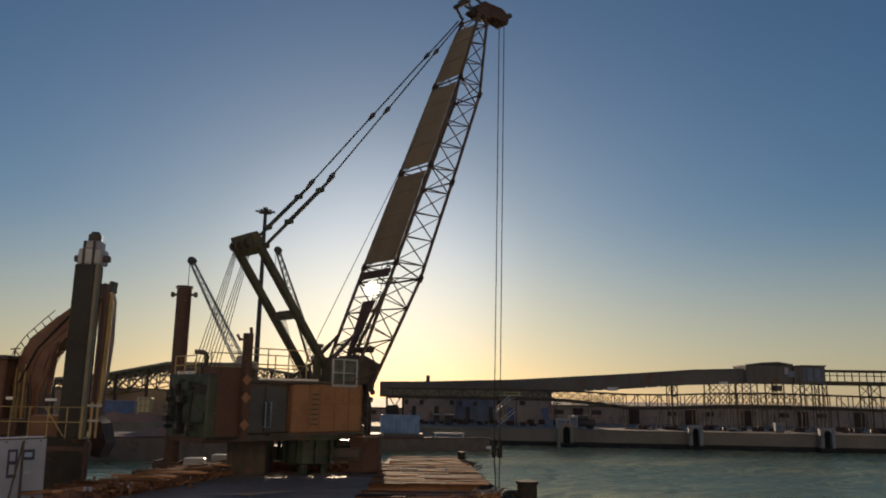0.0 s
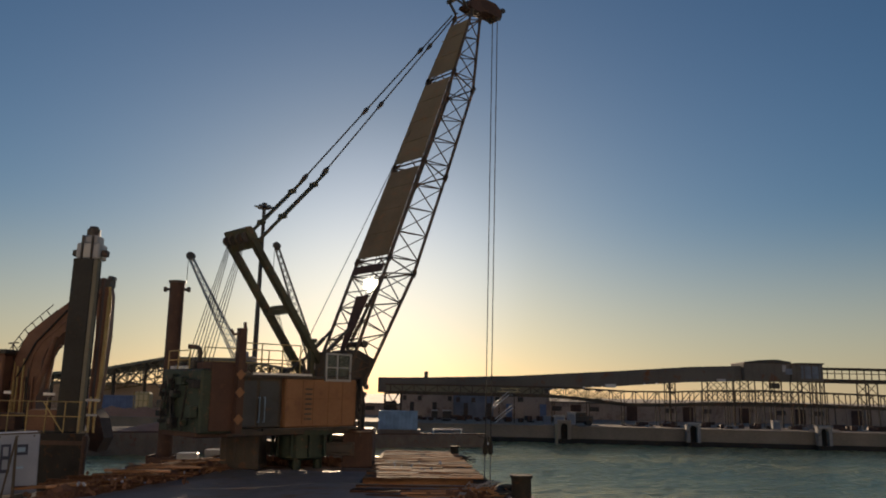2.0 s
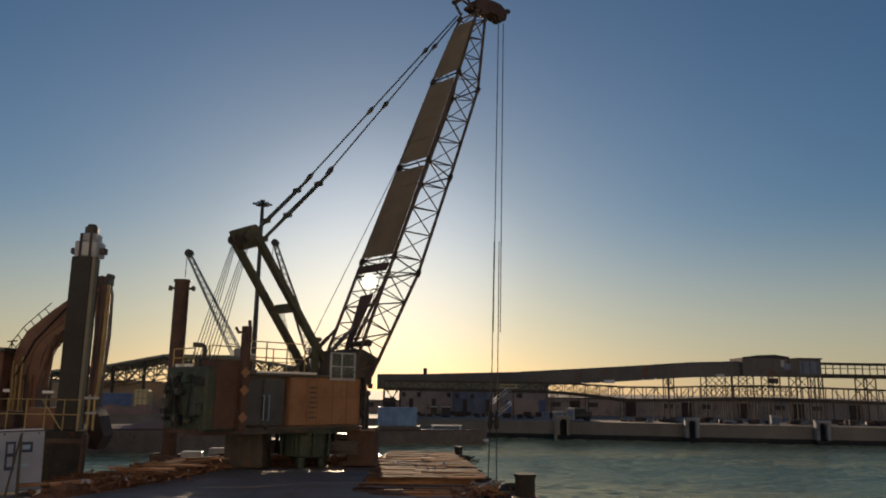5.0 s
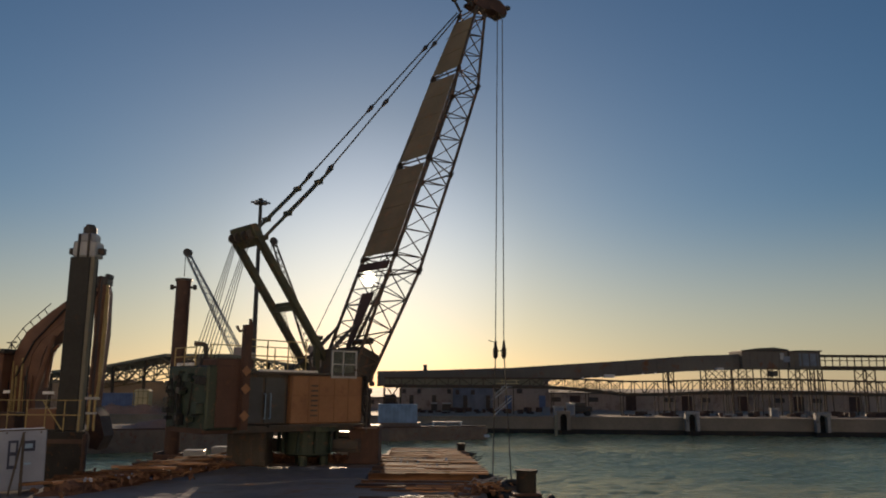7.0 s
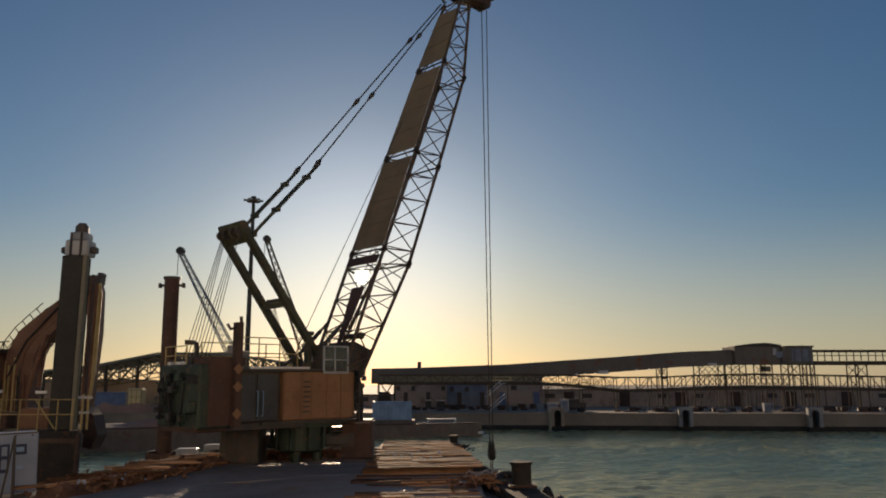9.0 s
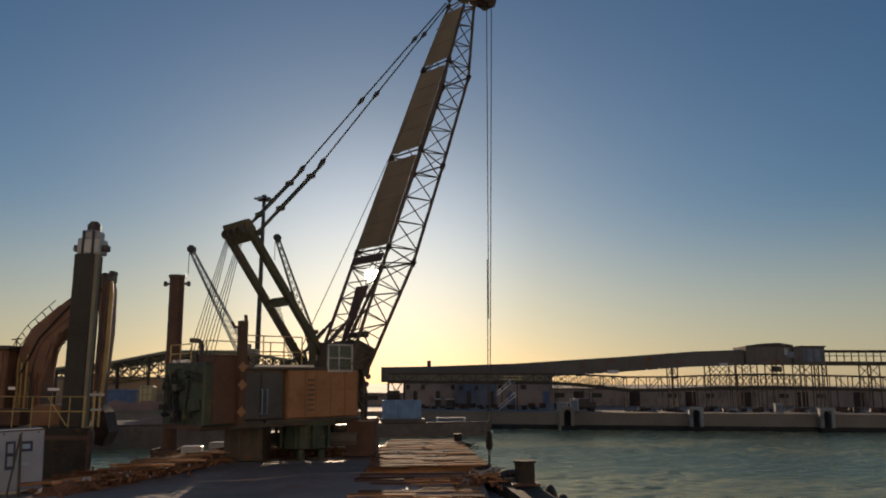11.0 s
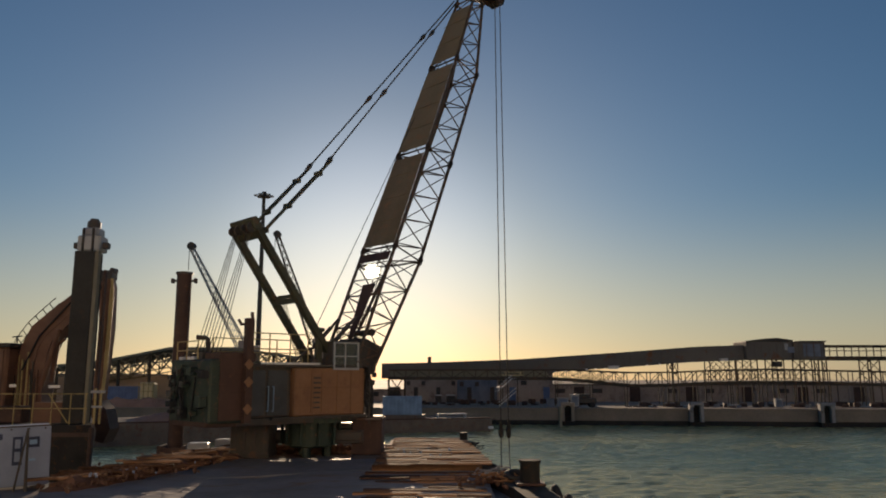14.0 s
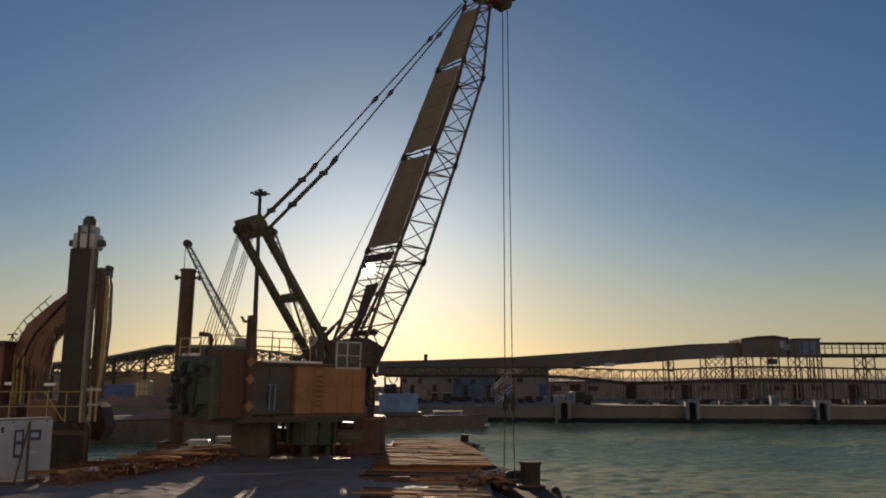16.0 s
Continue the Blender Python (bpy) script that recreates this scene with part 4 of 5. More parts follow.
def tangle(seed, n, spread, m, mt, label):
    rl = random.Random(seed)
    bm = bmesh.new()
    for k in range(n):
        p = Vector((rl.gauss(0, spread[0]), rl.gauss(0, spread[1]), rl.uniform(0.02, 0.12)))
        for j in range(3):
            q = p + Vector((rl.uniform(-0.35, 0.35), rl.uniform(-0.35, 0.35), rl.uniform(-0.12, 0.2)))
            q.z = max(0.02, min(0.2, q.z))
            tube(bm, p, q, rl.uniform(0.012, 0.03), 5)
            p = q
    ob = part("tangle", bm, mt)
    ob.matrix_basis = m
    tagged(ob, label, "tangle", kind="stuff")
    AFLOAT.append(ob)


tangle(1, 16, (0.3, 0.5), pose(1.9, 27.6, DECK + 0.03), M_wood, "tangled branches and broken laths by the bollard")
tangle(2, 16, (0.25, 0.6), pose(1.8, 28.4, DECK + 0.05), M_pale_frame, "pale tangled wire and rope by the bollard")
tangle(3, 36, (0.14, 2.6), pose(1.35, 36.4, DECK + 0.05), M_black, "dark tangled rope along the pontoon's edge")
tangle(4, 36, (0.9, 1.9), pose(-11.3, 31.4, DECK + 0.02), M_wood, "splintered laths lying on the mud bank")


def tyre(x, y, z, rx, rz):
    bm = bmesh.new()
    n, m = 22, 8
    ring = []
    for i in range(n):
        a = math.tau * i / n
        row = []
        for j in range(m):
            b = math.tau * j / m
            rr = 0.36 + 0.13 * math.cos(b)
            row.append(bm.verts.new((rr * math.cos(a), rr * math.sin(a), 0.12 * math.sin(b))))
        ring.append(row)
    for i in range(n):
        for j in range(m):
            bm.faces.new((ring[i][j], ring[(i + 1) % n][j], ring[(i + 1) % n][(j + 1) % m], ring[i][(j + 1) % m]))
    ob = part("tyre_fender", bm, M_rubber)
    ob.matrix_basis = pose(x, y, z, rx, 0, rz)
    tagged(ob, "worn black tyre fender on the pontoon's edge", "tyre", "tyre fenders")
    AFLOAT.append(ob)


tyre(3.68, 25.4, DECK - 0.35, 80, 95)
tyre(3.8, 23.7, DECK - 0.4, 82, 95)
tyre(2.6, 27.6, DECK + 0.12, 12, 0)
tyre(1.75, 30.2, DECK + 0.12, 16, 60)
tyre(1.25, 33.4, DECK + 0.12, 14, 20)
tyre(1.25, 39.2, DECK + 0.14, 20, 200)


def mooring_rope(seed, x, y, ln, turn):
    rl = random.Random(seed)
    cu = bpy.data.curves.new("mooring_rope", "CURVE")
    cu.dimensions = "3D"
    cu.bevel_depth = 0.035
    cu.bevel_resolution = 1
    sp = cu.splines.new("NURBS")
    sp.points.add(15)
    for i, p in enumerate(sp.points):
        p.co = (i * ln / 15, rl.uniform(-0.35, 0.35), 0.05 + rl.uniform(0, 0.1), 1)
    sp.use_endpoint_u = True
    cu.materials.append(M_rope)
    ob = new("mooring_rope", cu)
    ob.matrix_basis = pose(x, y, DECK, 0, 0, turn)
    tagged(ob, "slack dark mooring rope lying on the deck", "rope", "ropes on the deck")
    AFLOAT.append(ob)


mooring_rope(1, 2.3, 26.6, 4.2, 98)
mooring_rope(2, 1.3, 31.5, 5.5, 95)
mooring_rope(3, 1.0, 36.2, 3.6, 92)

# ---- hoist ropes and their sockets ----
TIPW = CRANE @ Vector((12.85, 0, 26.08))


def rope_piece(length, r, label):
    bm = bmesh.new()
    tube(bm, (0, 0, 0), (0, 0, -length), r, 6)
    return tagged(part("hoist_rope", bm, M_rope), label, "rope", "hoist ropes")


# a fixed upper length, a length that runs with the socket, and the slings that spread below it
upper_ropes = [rope_piece(19.2, 0.03, "long steel hoist rope hanging from the boom head") for k in (-1, 1)]
running_ropes = [rope_piece(10.5, 0.03, "steel hoist rope running down to its socket") for k in (-1, 1)]
slings = [rope_piece(12.0, 0.036, "dark wire sling spreading from its socket into the water") for k in (-1, 1)]
rope_links = []
for k in (-1, 1):
    bm = bmesh.new()
    tube(bm, (0, 0, 0.1), (0, 0, 0.62), 0.13, 10, 0.05)
    tube(bm, (0, 0, -0.28), (0, 0, 0.12), 0.15, 10)
    tube(bm, (0, 0, -0.42), (0, 0, -0.26), 0.08, 10, 0.15)
    tube(bm, (0, -0.2, -0.1), (0, 0.2, -0.1), 0.06, 8)
    box(bm, (k * -0.1, 0, 0.02), (0.2, 0.08, 0.09))
    o = part("rope_socket", bm, M_black)
    tagged(o, "heavy dark rope socket on the hoist rope", "rope socket", "rope sockets")
    if k < 0:
        bm = bmesh.new()
        tube(bm, (-0.05, 0, 0.5), (-0.42, 0, 0.62), 0.022, 6)
        part("wire_end", bm, M_rope, o)
    rope_links.append(o)

# ---- dredger beside the pontoon ----
dredger = thing("dredger_pontoon", pose(-19, 42, 0), "black-hulled dredger pontoon with yellow railings", "barge")
part("hull", slab([(0.4, -0.4), (-5.6, 12), (-20, 12), (-20, -0.4)], -0.6, 3.0), M_black, dredger)
part("rubbing_strake", boxes(((-9.9, -0.4, 2.5), (20.7, 0.14, 0.22))), M_rustred, dredger)
part("corner_fender", boxes(((0.42, -0.42, 1.6), (0.2, 0.3, 2.6)), bevel=0.05), M_rustred, dredger, "worn corner fender")
DZ = 3.0
for x in (-0.1, -0.9, -1.9, -2.9, -3.9, -5.0):
    bm = bmesh.new()
    tube(bm, (x, -0.2, DZ), (x, -0.2, DZ + 1.65), 0.033)
    part("rail_post", bm, M_yellow, dredger)
for z in (0.85, 1.62):
    bm = bmesh.new()
    tube(bm, (-5.2, -0.2, DZ + z), (0.0, -0.2, DZ + z), 0.028)
    part("guard_rail", bm, M_yellow, dredger)
bm = bmesh.new()
tube(bm, (-2.1, -0.18, DZ + 1.6), (-1.0, -0.18, DZ + 0.1), 0.035)
part("rail_brace", bm, M_yellow, dredger)
for x in (0.05, 0.35):
    bm = bmesh.new()
    bar(bm, (x, 0.6, DZ), (x, 0.6, DZ + 1.9), 0.1, 0.1)
    part("gate_post", bm, M_yellow, dredger)
part("gate_plate", boxes(((0.2, 0.53, DZ + 1.72), (0.8, 0.05, 0.14))), M_grey, dredger, "pale gate plate")
part("gate_plate", boxes(((0.2, 0.53, DZ + 0.92), (0.6, 0.05, 0.12))), M_grey, dredger, "pale gate plate")
part("deck_locker", boxes(((-2.6, 1.2, DZ + 0.6), (1.6, 0.9, 1.1)), bevel=0.04), M_exc, dredger)
part("deck_locker", boxes(((-4.6, 1.0, DZ + 0.5), (1.4, 0.9, 0.9)), bevel=0.04), M_rustred, dredger)
part("sign_board", boxes(((-1.95, 0.02, DZ + 1.98), (0.62, 0.04, 0.2))), M_white, dredger, "white and red sign board")
part("sign_board", boxes(((-1.95, -0.01, DZ + 1.9), (0.62, 0.04, 0.06))), M_rustred, dredger)
part("sign_board", boxes(((-4.2, 0.02, DZ + 2.05), (0.36, 0.04, 0.16))), M_white, dredger)

sp2 = thing("spud_pile", pose(-19.98, 43.0, DZ), "dark square steel spud with a pale metal head", "pile")
part("pile_body", boxes(((-0.12, 0, 4.75), (1.15, 1.1, 9.5)), bevel=0.05), M_spud, sp2)
part("guide_strip", boxes(((0.56, -0.32, 4.75), (0.22, 0.4, 9.5)), bevel=0.03), M_sheet, sp2, "worn grey steel guide strip")
part("guide_strip", boxes(((0.86, 0.1, 4.3), (0.12, 0.3, 8.4)), bevel=0.02), M_rustred, sp2)
sh = part("spud_head", boxes(((0.05, 0, 9.95), (1.3, 1.1, 0.9)), bevel=0.08), M_grey, sp2, "pale grey metal spud head")
part("lug", boxes(((-0.75, -0.1, 9.85), (0.34, 0.4, 0.36)), bevel=0.05), M_dark, sh)
part("lug", boxes(((0.88, -0.1, 9.85), (0.34, 0.4, 0.36)), bevel=0.05), M_dark, sh)
part("collar", boxes(((0.05, 0, 10.62), (0.96, 0.9, 0.5)), bevel=0.1), M_grey, sh)
bm = bmesh.new()
tube(bm, (0.05, 0, 10.8), (0.05, 0, 11.25), 0.36, 16)
tube(bm, (0.05, 0, 11.2), (0.05, 0, 11.42), 0.32, 16, 0.22)
part("cap", bm, M_dark, sh)
bm = bmesh.new()
for x in (-0.25, 0.3):
    tube(bm, (x, -0.58, 9.5), (x, -0.58, 10.8), 0.07, 8)
part("hydraulic_ram", bm, M_dark, sh)


def strip(path, thick, y0, y1):
    """A box-section arm swept along points of a vertical plane: (x, z) and a depth for each."""
    bm = bmesh.new()
    rows = []
    for i, ((x, z), d) in enumerate(zip(path, thick)):
        a, b = path[max(i - 1, 0)], path[min(i + 1, len(path) - 1)]
        t = Vector((b[0] - a[0], 0, b[1] - a[1])).normalized()
        n = Vector((-t.z, 0, t.x)) * d / 2
        c = Vector((x, 0, z))
        rows.append([bm.verts.new(c + s * n + Vector((0, y, 0))) for s, y in ((-1, y0), (1, y0), (1, y1), (-1, y1))])
    for r, q in zip(rows, rows[1:]):
        for j in range(4):
            bm.faces.new((r[j], r[(j + 1) % 4], q[(j + 1) % 4], q[j]))
    bm.faces.new(rows[0])
    bm.faces.new(rows[-1][::-1])
    bmesh.ops.recalc_face_normals(bm, faces=bm.faces)
    return bm


exc = thing("backhoe_excavator", pose(-24.1, 47, DZ - 0.05), "large orange-brown backhoe excavator working from the dredger pontoon", "excavator")
part("arm_boom", strip([(-0.3, 0.05), (-0.55, 1.6), (-0.5, 3.2), (-0.4, 4.2), (0.0, 5.15), (0.85, 6.0), (2.0, 7.1), (3.2, 8.4)], [1.5, 1.6, 1.68, 1.62, 1.55, 1.4, 1.15, 0.7], -0.7, 0.7), M_exc, exc, "orange-brown gooseneck boom")
stick = part("arm_stick", strip([(3.35, 9.0), (3.5, 8.0), (3.6, 5.5), (3.45, 1.0)], [0.45, 0.75, 0.7, 0.5], -0.4, 0.4), M_exc, exc, "orange-brown dipper stick")
bm = bmesh.new()
tube(bm, (3.95, -0.5, 7.9), (3.9, -0.5, 3.0), 0.13, 12)
tube(bm, (3.9, -0.5, 3.1), (3.8, -0.5, 1.6), 0.1, 10)
tube(bm, (3.95, -0.5, 7.8), (3.9, -0.5, 8.5), 0.09, 10)
part("ram", bm, M_yellow, stick, "yellow hydraulic ram")
bm = bmesh.new()
tube(bm, (0.3, -0.85, 2.0), (1.1, -0.85, 5.4), 0.16, 10)
part("ram", bm, M_exc, exc)
bm = bmesh.new()
tube(bm, (3.2, -0.55, 8.6), (3.2, 0.55, 8.6), 0.25, 12)
tube(bm, (3.55, -0.3, 8.9), (3.85, -0.3, 7.2), 0.05, 6)
tube(bm, (3.85, -0.3, 7.2), (3.75, -0.3, 6.4), 0.05, 6)
part("pivot_pin", bm, M_dark, exc)
bm = bmesh.new()
tube(bm, (0.95, -0.55, 4.5), (0.75, -0.55, 2.3), 0.13, 10)
tube(bm, (1.35, -0.55, 4.85), (0.95, -0.55, 4.5), 0.1, 10)
part("ram", bm, M_exc, exc, "short hydraulic ram under the boom")
part("bucket", strip([(3.3, 1.2), (3.75, 0.5), (4.1, -0.5), (3.9, -1.2)], [0.6, 0.9, 0.8, 0.5], -0.7, 0.7), M_rustred, exc, "brown steel bucket")
for k, (xa, za, xb, zb) in enumerate(((-0.85, 0.3, -1.0, 2.9), (-0.3, 0.3, -0.4, 3.0), (-1.0, 2.9, -0.1, 5.0), (-0.1, 5.0, 1.6, 7.0))):
    bm = bmesh.new()
    tube(bm, (xa, -0.78, za), (xb, -0.78, zb), 0.06, 8)
    part("hydraulic_hose", bm, M_rubber, exc)
part("boom_rib", strip([(-0.2, 0.4), (-0.4, 1.8), (-0.35, 3.2), (-0.2, 4.3), (0.25, 5.1), (1.1, 5.9), (2.2, 7.0)], [0.12] * 7, -0.76, -0.68), M_exc, exc)
part("stick_rib", strip([(3.55, 7.9), (3.6, 5.5), (3.4, 1.4)], [0.12] * 3, -0.46, -0.38), M_exc, exc)
part("stick_head", boxes(((3.45, 0, 8.75), (0.75, 0.9, 0.55)), ((3.75, 0, 9.05), (0.3, 0.7, 0.3)), bevel=0.06), M_dark, exc)
rh = random.Random(4)
for k in range(11):
    x = -1.25 + k * 0.13
    bm = bmesh.new()
    tube(bm, (x, -0.76 - rh.uniform(0, 0.08), rh.uniform(0.0, 0.4)), (x - 0.1 + rh.uniform(-0.05, 0.05), -0.76, rh.uniform(2.4, 4.3)), rh.choice((0.03, 0.045, 0.06)), 6)
    part("hydraulic_hose", bm, rh.choice((M_rubber, M_exc, M_yellow, M_dark)), exc)
for k in range(9):
    part("house_fitting", boxes(((-4.5 + rh.uniform(0, 2.8), -1.75, rh.uniform(0.6, 3.6)), (rh.uniform(0.15, 0.5), 0.25, rh.uniform(0.2, 0.7))), bevel=0.03), rh.choice((M_exc, M_dark, M_rustred)), exc)
eh = part("excavator_house", boxes(((-3.1, 0.2, 2.2), (3.4, 3.6, 4.2)), bevel=0.1), M_exc, exc, "orange-brown machine house")
part("house_roof", boxes(((-3.1, 0.2, 4.42), (3.7, 3.9, 0.25)), bevel=0.04), M_dark, eh)
for k in range(7):
    part("house_rib", boxes(((-4.4 + k * 0.45, -1.64, 2.2), (0.1, 0.08, 3.9))), M_exc, eh)
part("side_window", boxes(((-3.2, -1.63, 3.3), (0.9, 0.05, 0.9))), M_glass, eh)
# walkway rail on the boom's back
walk_pts = [(-1.6, 3.7), (-1.25, 4.6), (-0.65, 5.5), (0.15, 6.3), (0.9, 7.0)]
for (x0, z0), (x1, z1) in zip(walk_pts, walk_pts[1:]):
    for u in (0.0, 0.5):
        bm = bmesh.new()
        p = Vector((x0 + (x1 - x0) * u, -0.6, z0 + (z1 - z0) * u))
        tube(bm, p + Vector((0.4, 0, -0.5)), p + Vector((-0.28, 0, 0.32)), 0.03)
        part("handrail_post", bm, M_dark, exc)
    for f in (0.32, 0.0):
        bm = bmesh.new()
        off = Vector((-0.28, 0, 0.32)) if f else Vector((0.0, 0, 0.0))
        tube(bm, Vector((x0, -0.6, z0)) + off, Vector((x1, -0.6, z1)) + off, 0.03)
        part("handrail", bm, M_dark, exc)
bm = bmesh.new()
tube(bm, (-1.5, -0.6, 4.3), (-1.5, -0.6, 5.0), 0.04)
tube(bm, (-1.8, -0.6, 4.95), (-1.2, -0.6, 5.0), 0.04)
part("lamp_bracket", bm, M_dark, exc)

# ---- moored hopper barge by the quay ----
hop = thing("moored_barge", pose(0, 0, 0), "long dark flat barge moored before the quay", "barge")
part("hull", slab([(5.2, 83.6), (-5.0, 80.1), (-9.0, 76.83), (-12.0, 85.0), (1.5, 90)], -0.5, 1.3), M_hull, hop, "low bow end of the hull")
part("hull", slab([(-9.0, 76.83), (-21.5, 66.6), (-31, 62.4), (-36, 72), (-12.0, 85.0)], -0.5, 1.8), M_hull, hop)
part("hatch_cover", boxes(((-4.2, 83.9, 1.5), (4.6, 2.9, 0.4)), bevel=0.04), M_hull, hop, "low brown hatch cover")
part("bow_plate", boxes(((5.1, 83.5, 0.35), (0.6, 0.4, 0.3)), bevel=0.08), M_white, hop, "white bow fitting")
bm = bmesh.new()
for p, q in (((5.0, 83.75, 1.35), (-5.0, 80.3, 1.35)), ((-5.0, 80.3, 1.35), (-8.9, 77.1, 1.35)), ((-9.1, 76.95, 1.85), (-21.5, 66.8, 1.85)), ((-21.5, 66.8, 1.85), (-30.8, 62.7, 1.85))):
    bar(bm, p, q, 0.2, 0.14)
part("coaming", bm, M_rustred, hop)


def container(x, y, z, w, d, h, turn, mt, label, group=""):
    c = thing("shipping_container", pose(x, y, z, 0, 0, turn), label, "container", group)
    part("shell", boxes(((0, 0, h / 2), (w, d, h)), bevel=0.03), mt, c)
    n = max(4, int(w / 0.4))
    bm = bmesh.new()
    for k in range(n):
        box(bm, (-w / 2 + (k + 0.5) * w / n, 0, h / 2), (w / n * 0.45, d + 0.07, h * 0.86))
    part("corrugation", bm, mt, c)
    for sx in (-1, 1):
        part("corner_post", boxes(((sx * (w / 2 - 0.06), 0, h / 2), (0.14, d + 0.1, h + 0.04))), mt, c)


container(-4.35, 83.6, 1.71, 4.1, 2.2, 1.9, 3, M_paleblue, "pale blue steel box on the moored barge")
bm = boxes(((0, 0, 0.48), (3.2, 0.6, 0.1)), ((-1.5, 0, 0.22), (0.1, 0.5, 0.44)), ((1.5, 0, 0.22), (0.1, 0.5, 0.44)))
o = part("gangway", bm, M_white)
o.matrix_basis = pose(0.9, 83.6, 1.3, 0, 0, 12)
tagged(o, "pale gangway on low trestles on the moored barge", "gangway")

# ---- quay ----
GZ = 1.9
part("weed_band", along_quay(-0.08, -0.004, -0.5, 0.55), M_black, quay, "dark weed-grown tide band")
part("cope", along_quay(-0.15, 0.95, GZ - 0.05, GZ + 0.12), M_concrete, quay, "pale concrete cope")


def dolphin(x, h=2.8, mt=M_pale_frame):
    d = thing("mooring_dolphin", pose(x, quay_y(x) - 0.7, 0, 0, 0, -6.3 if x > 8 else 0), "pale concrete mooring frame standing at the quay wall", "mooring frame", "mooring frames at the quay")
    part("cap", boxes(((0, 0, h - 0.19), (1.62, 1.0, 0.38)), bevel=0.05), mt, d)
    for s in (-0.6, 0.6):
        part("leg", boxes(((s, 0, h / 2 + 0.25), (0.4, 0.9, h - 0.5)), bevel=0.04), mt, d)
        part("haunch", boxes(((s * 0.62, 0, h - 0.46), (0.26, 0.8, 0.3)), bevel=0.1), mt, d)
    # black sheet gives the open arch its shade as colour
    part("back", boxes(((0, 0.42, h / 2 + 0.2), (0.8, 0.12, h - 0.6))), M_black, d)
    part("base", boxes(((0, 0, 0.0), (1.7, 1.0, 1.0)), bevel=0.05), M_black, d, "dark weed-grown base")


for x in (29.7, 44.2):
    dolphin(x)
dolphin(14.9, 2.7, M_concrete)
pp = thing("timber_pile", pose(13.6, QUAY - 4.0, 0), "single weathered timber pile standing in the water", "pile")
bm = bmesh.new()
tube(bm, (0, 0, -1), (0, 0, 2.3), 0.2, 10)
part("shaft", bm, M_sheet, pp)


def truck(x, y, mt, label, ln=4.2, h=1.7, turn=0):
    c = thing("parked_van", pose(x, y, GZ, 0, 0, turn), label, "van")
    part("body", boxes(((0, 0, 0.45 + h * 0.28), (ln, 1.7, h * 0.5)), bevel=0.1), mt, c)
    part("cabin", boxes(((-ln * 0.08, 0, 0.45 + h * 0.66), (ln * 0.66, 1.55, h * 0.42)), bevel=0.14), mt, c)
    part("window", boxes(((-ln * 0.08, 0, 0.45 + h * 0.68), (ln * 0.56, 1.62, h * 0.24)), bevel=0.03), M_dark, c)
    for sx in (-0.32, 0.32):
        for y2 in (-0.78, 0.78):
            bm = bmesh.new()
            tube(bm, (sx * ln, y2 - 0.1, 0.33), (sx * ln, y2 + 0.1, 0.33), 0.33, 16)
            part("wheel", bm, M_rubber, c)


truck(17.9, 99.5, M_dark, "dark van parked on the quay", 3.0, 1.4)


def quay_cabinet(x, y, w, h, mt, label):
    c = thing("service_cabinet", pose(x, y, GZ), label, "cabinet", "service cabinets on the quay")
    part("body", boxes(((0, 0, h / 2 + 0.08), (w, 0.6, h - 0.16)), bevel=0.04), mt, c)
    part("roof", boxes(((0, 0, h + 0.03), (w + 0.12, 0.75, 0.08))), mt, c)
    part("plinth", boxes(((0, 0, 0.04), (w + 0.08, 0.66, 0.08))), M_concrete, c)
    part("door", boxes(((0, -0.31, h / 2), (w * 0.8, 0.03, h * 0.75))), M_slate, c)


quay_cabinet(13.4, 97.5, 0.9, 1.1, M_slate, "low slate service cabinet on the quay")
quay_cabinet(14.9, 97.2, 1.3, 1.2, M_grey, "pale grey service cabinet on the quay")
quay_cabinet(16.4, 97.4, 1.0, 1.6, M_grey, "tall grey service cabinet on the quay")
quay_cabinet(41.6, 97.0, 0.9, 1.1, M_grey, "small grey service cabinet on the quay")


def yard_clutter(seed, x0, x1, y0, y1, n):
    """Low scattered stacks, boards and drums lying along the quay."""
    rl = random.Random(seed)
    bm = bmesh.new()
    for k in range(n):
        w, d, h = rl.uniform(0.3, 1.5), rl.uniform(0.3, 0.9), rl.uniform(0.15, 0.7)
        box(bm, (0, 0, 0), (w, d, h), Matrix.Translation((rl.uniform(x0, x1), rl.uniform(y0, y1), GZ + h / 2 - 0.02)) @ Euler((0, 0, rl.uniform(0, 3))).to_matrix().to_4x4())
    return bm


tagged(part("yard_clutter", yard_clutter(2, 24, 62, 99.5, 104, 60), M_rustred), "low brown stacks and boards scattered along the quay", "clutter", kind="stuff")
tagged(part("yard_clutter", yard_clutter(5, 24, 62, 98, 103, 16), M_pale_frame), "pale boards and blocks scattered along the quay", "clutter", kind="stuff")
tagged(part("yard_clutter", yard_clutter(8, -5, 20, 107, 118, 40), M_rustred), "brown stacks lying under the conveyor", "clutter", kind="stuff")
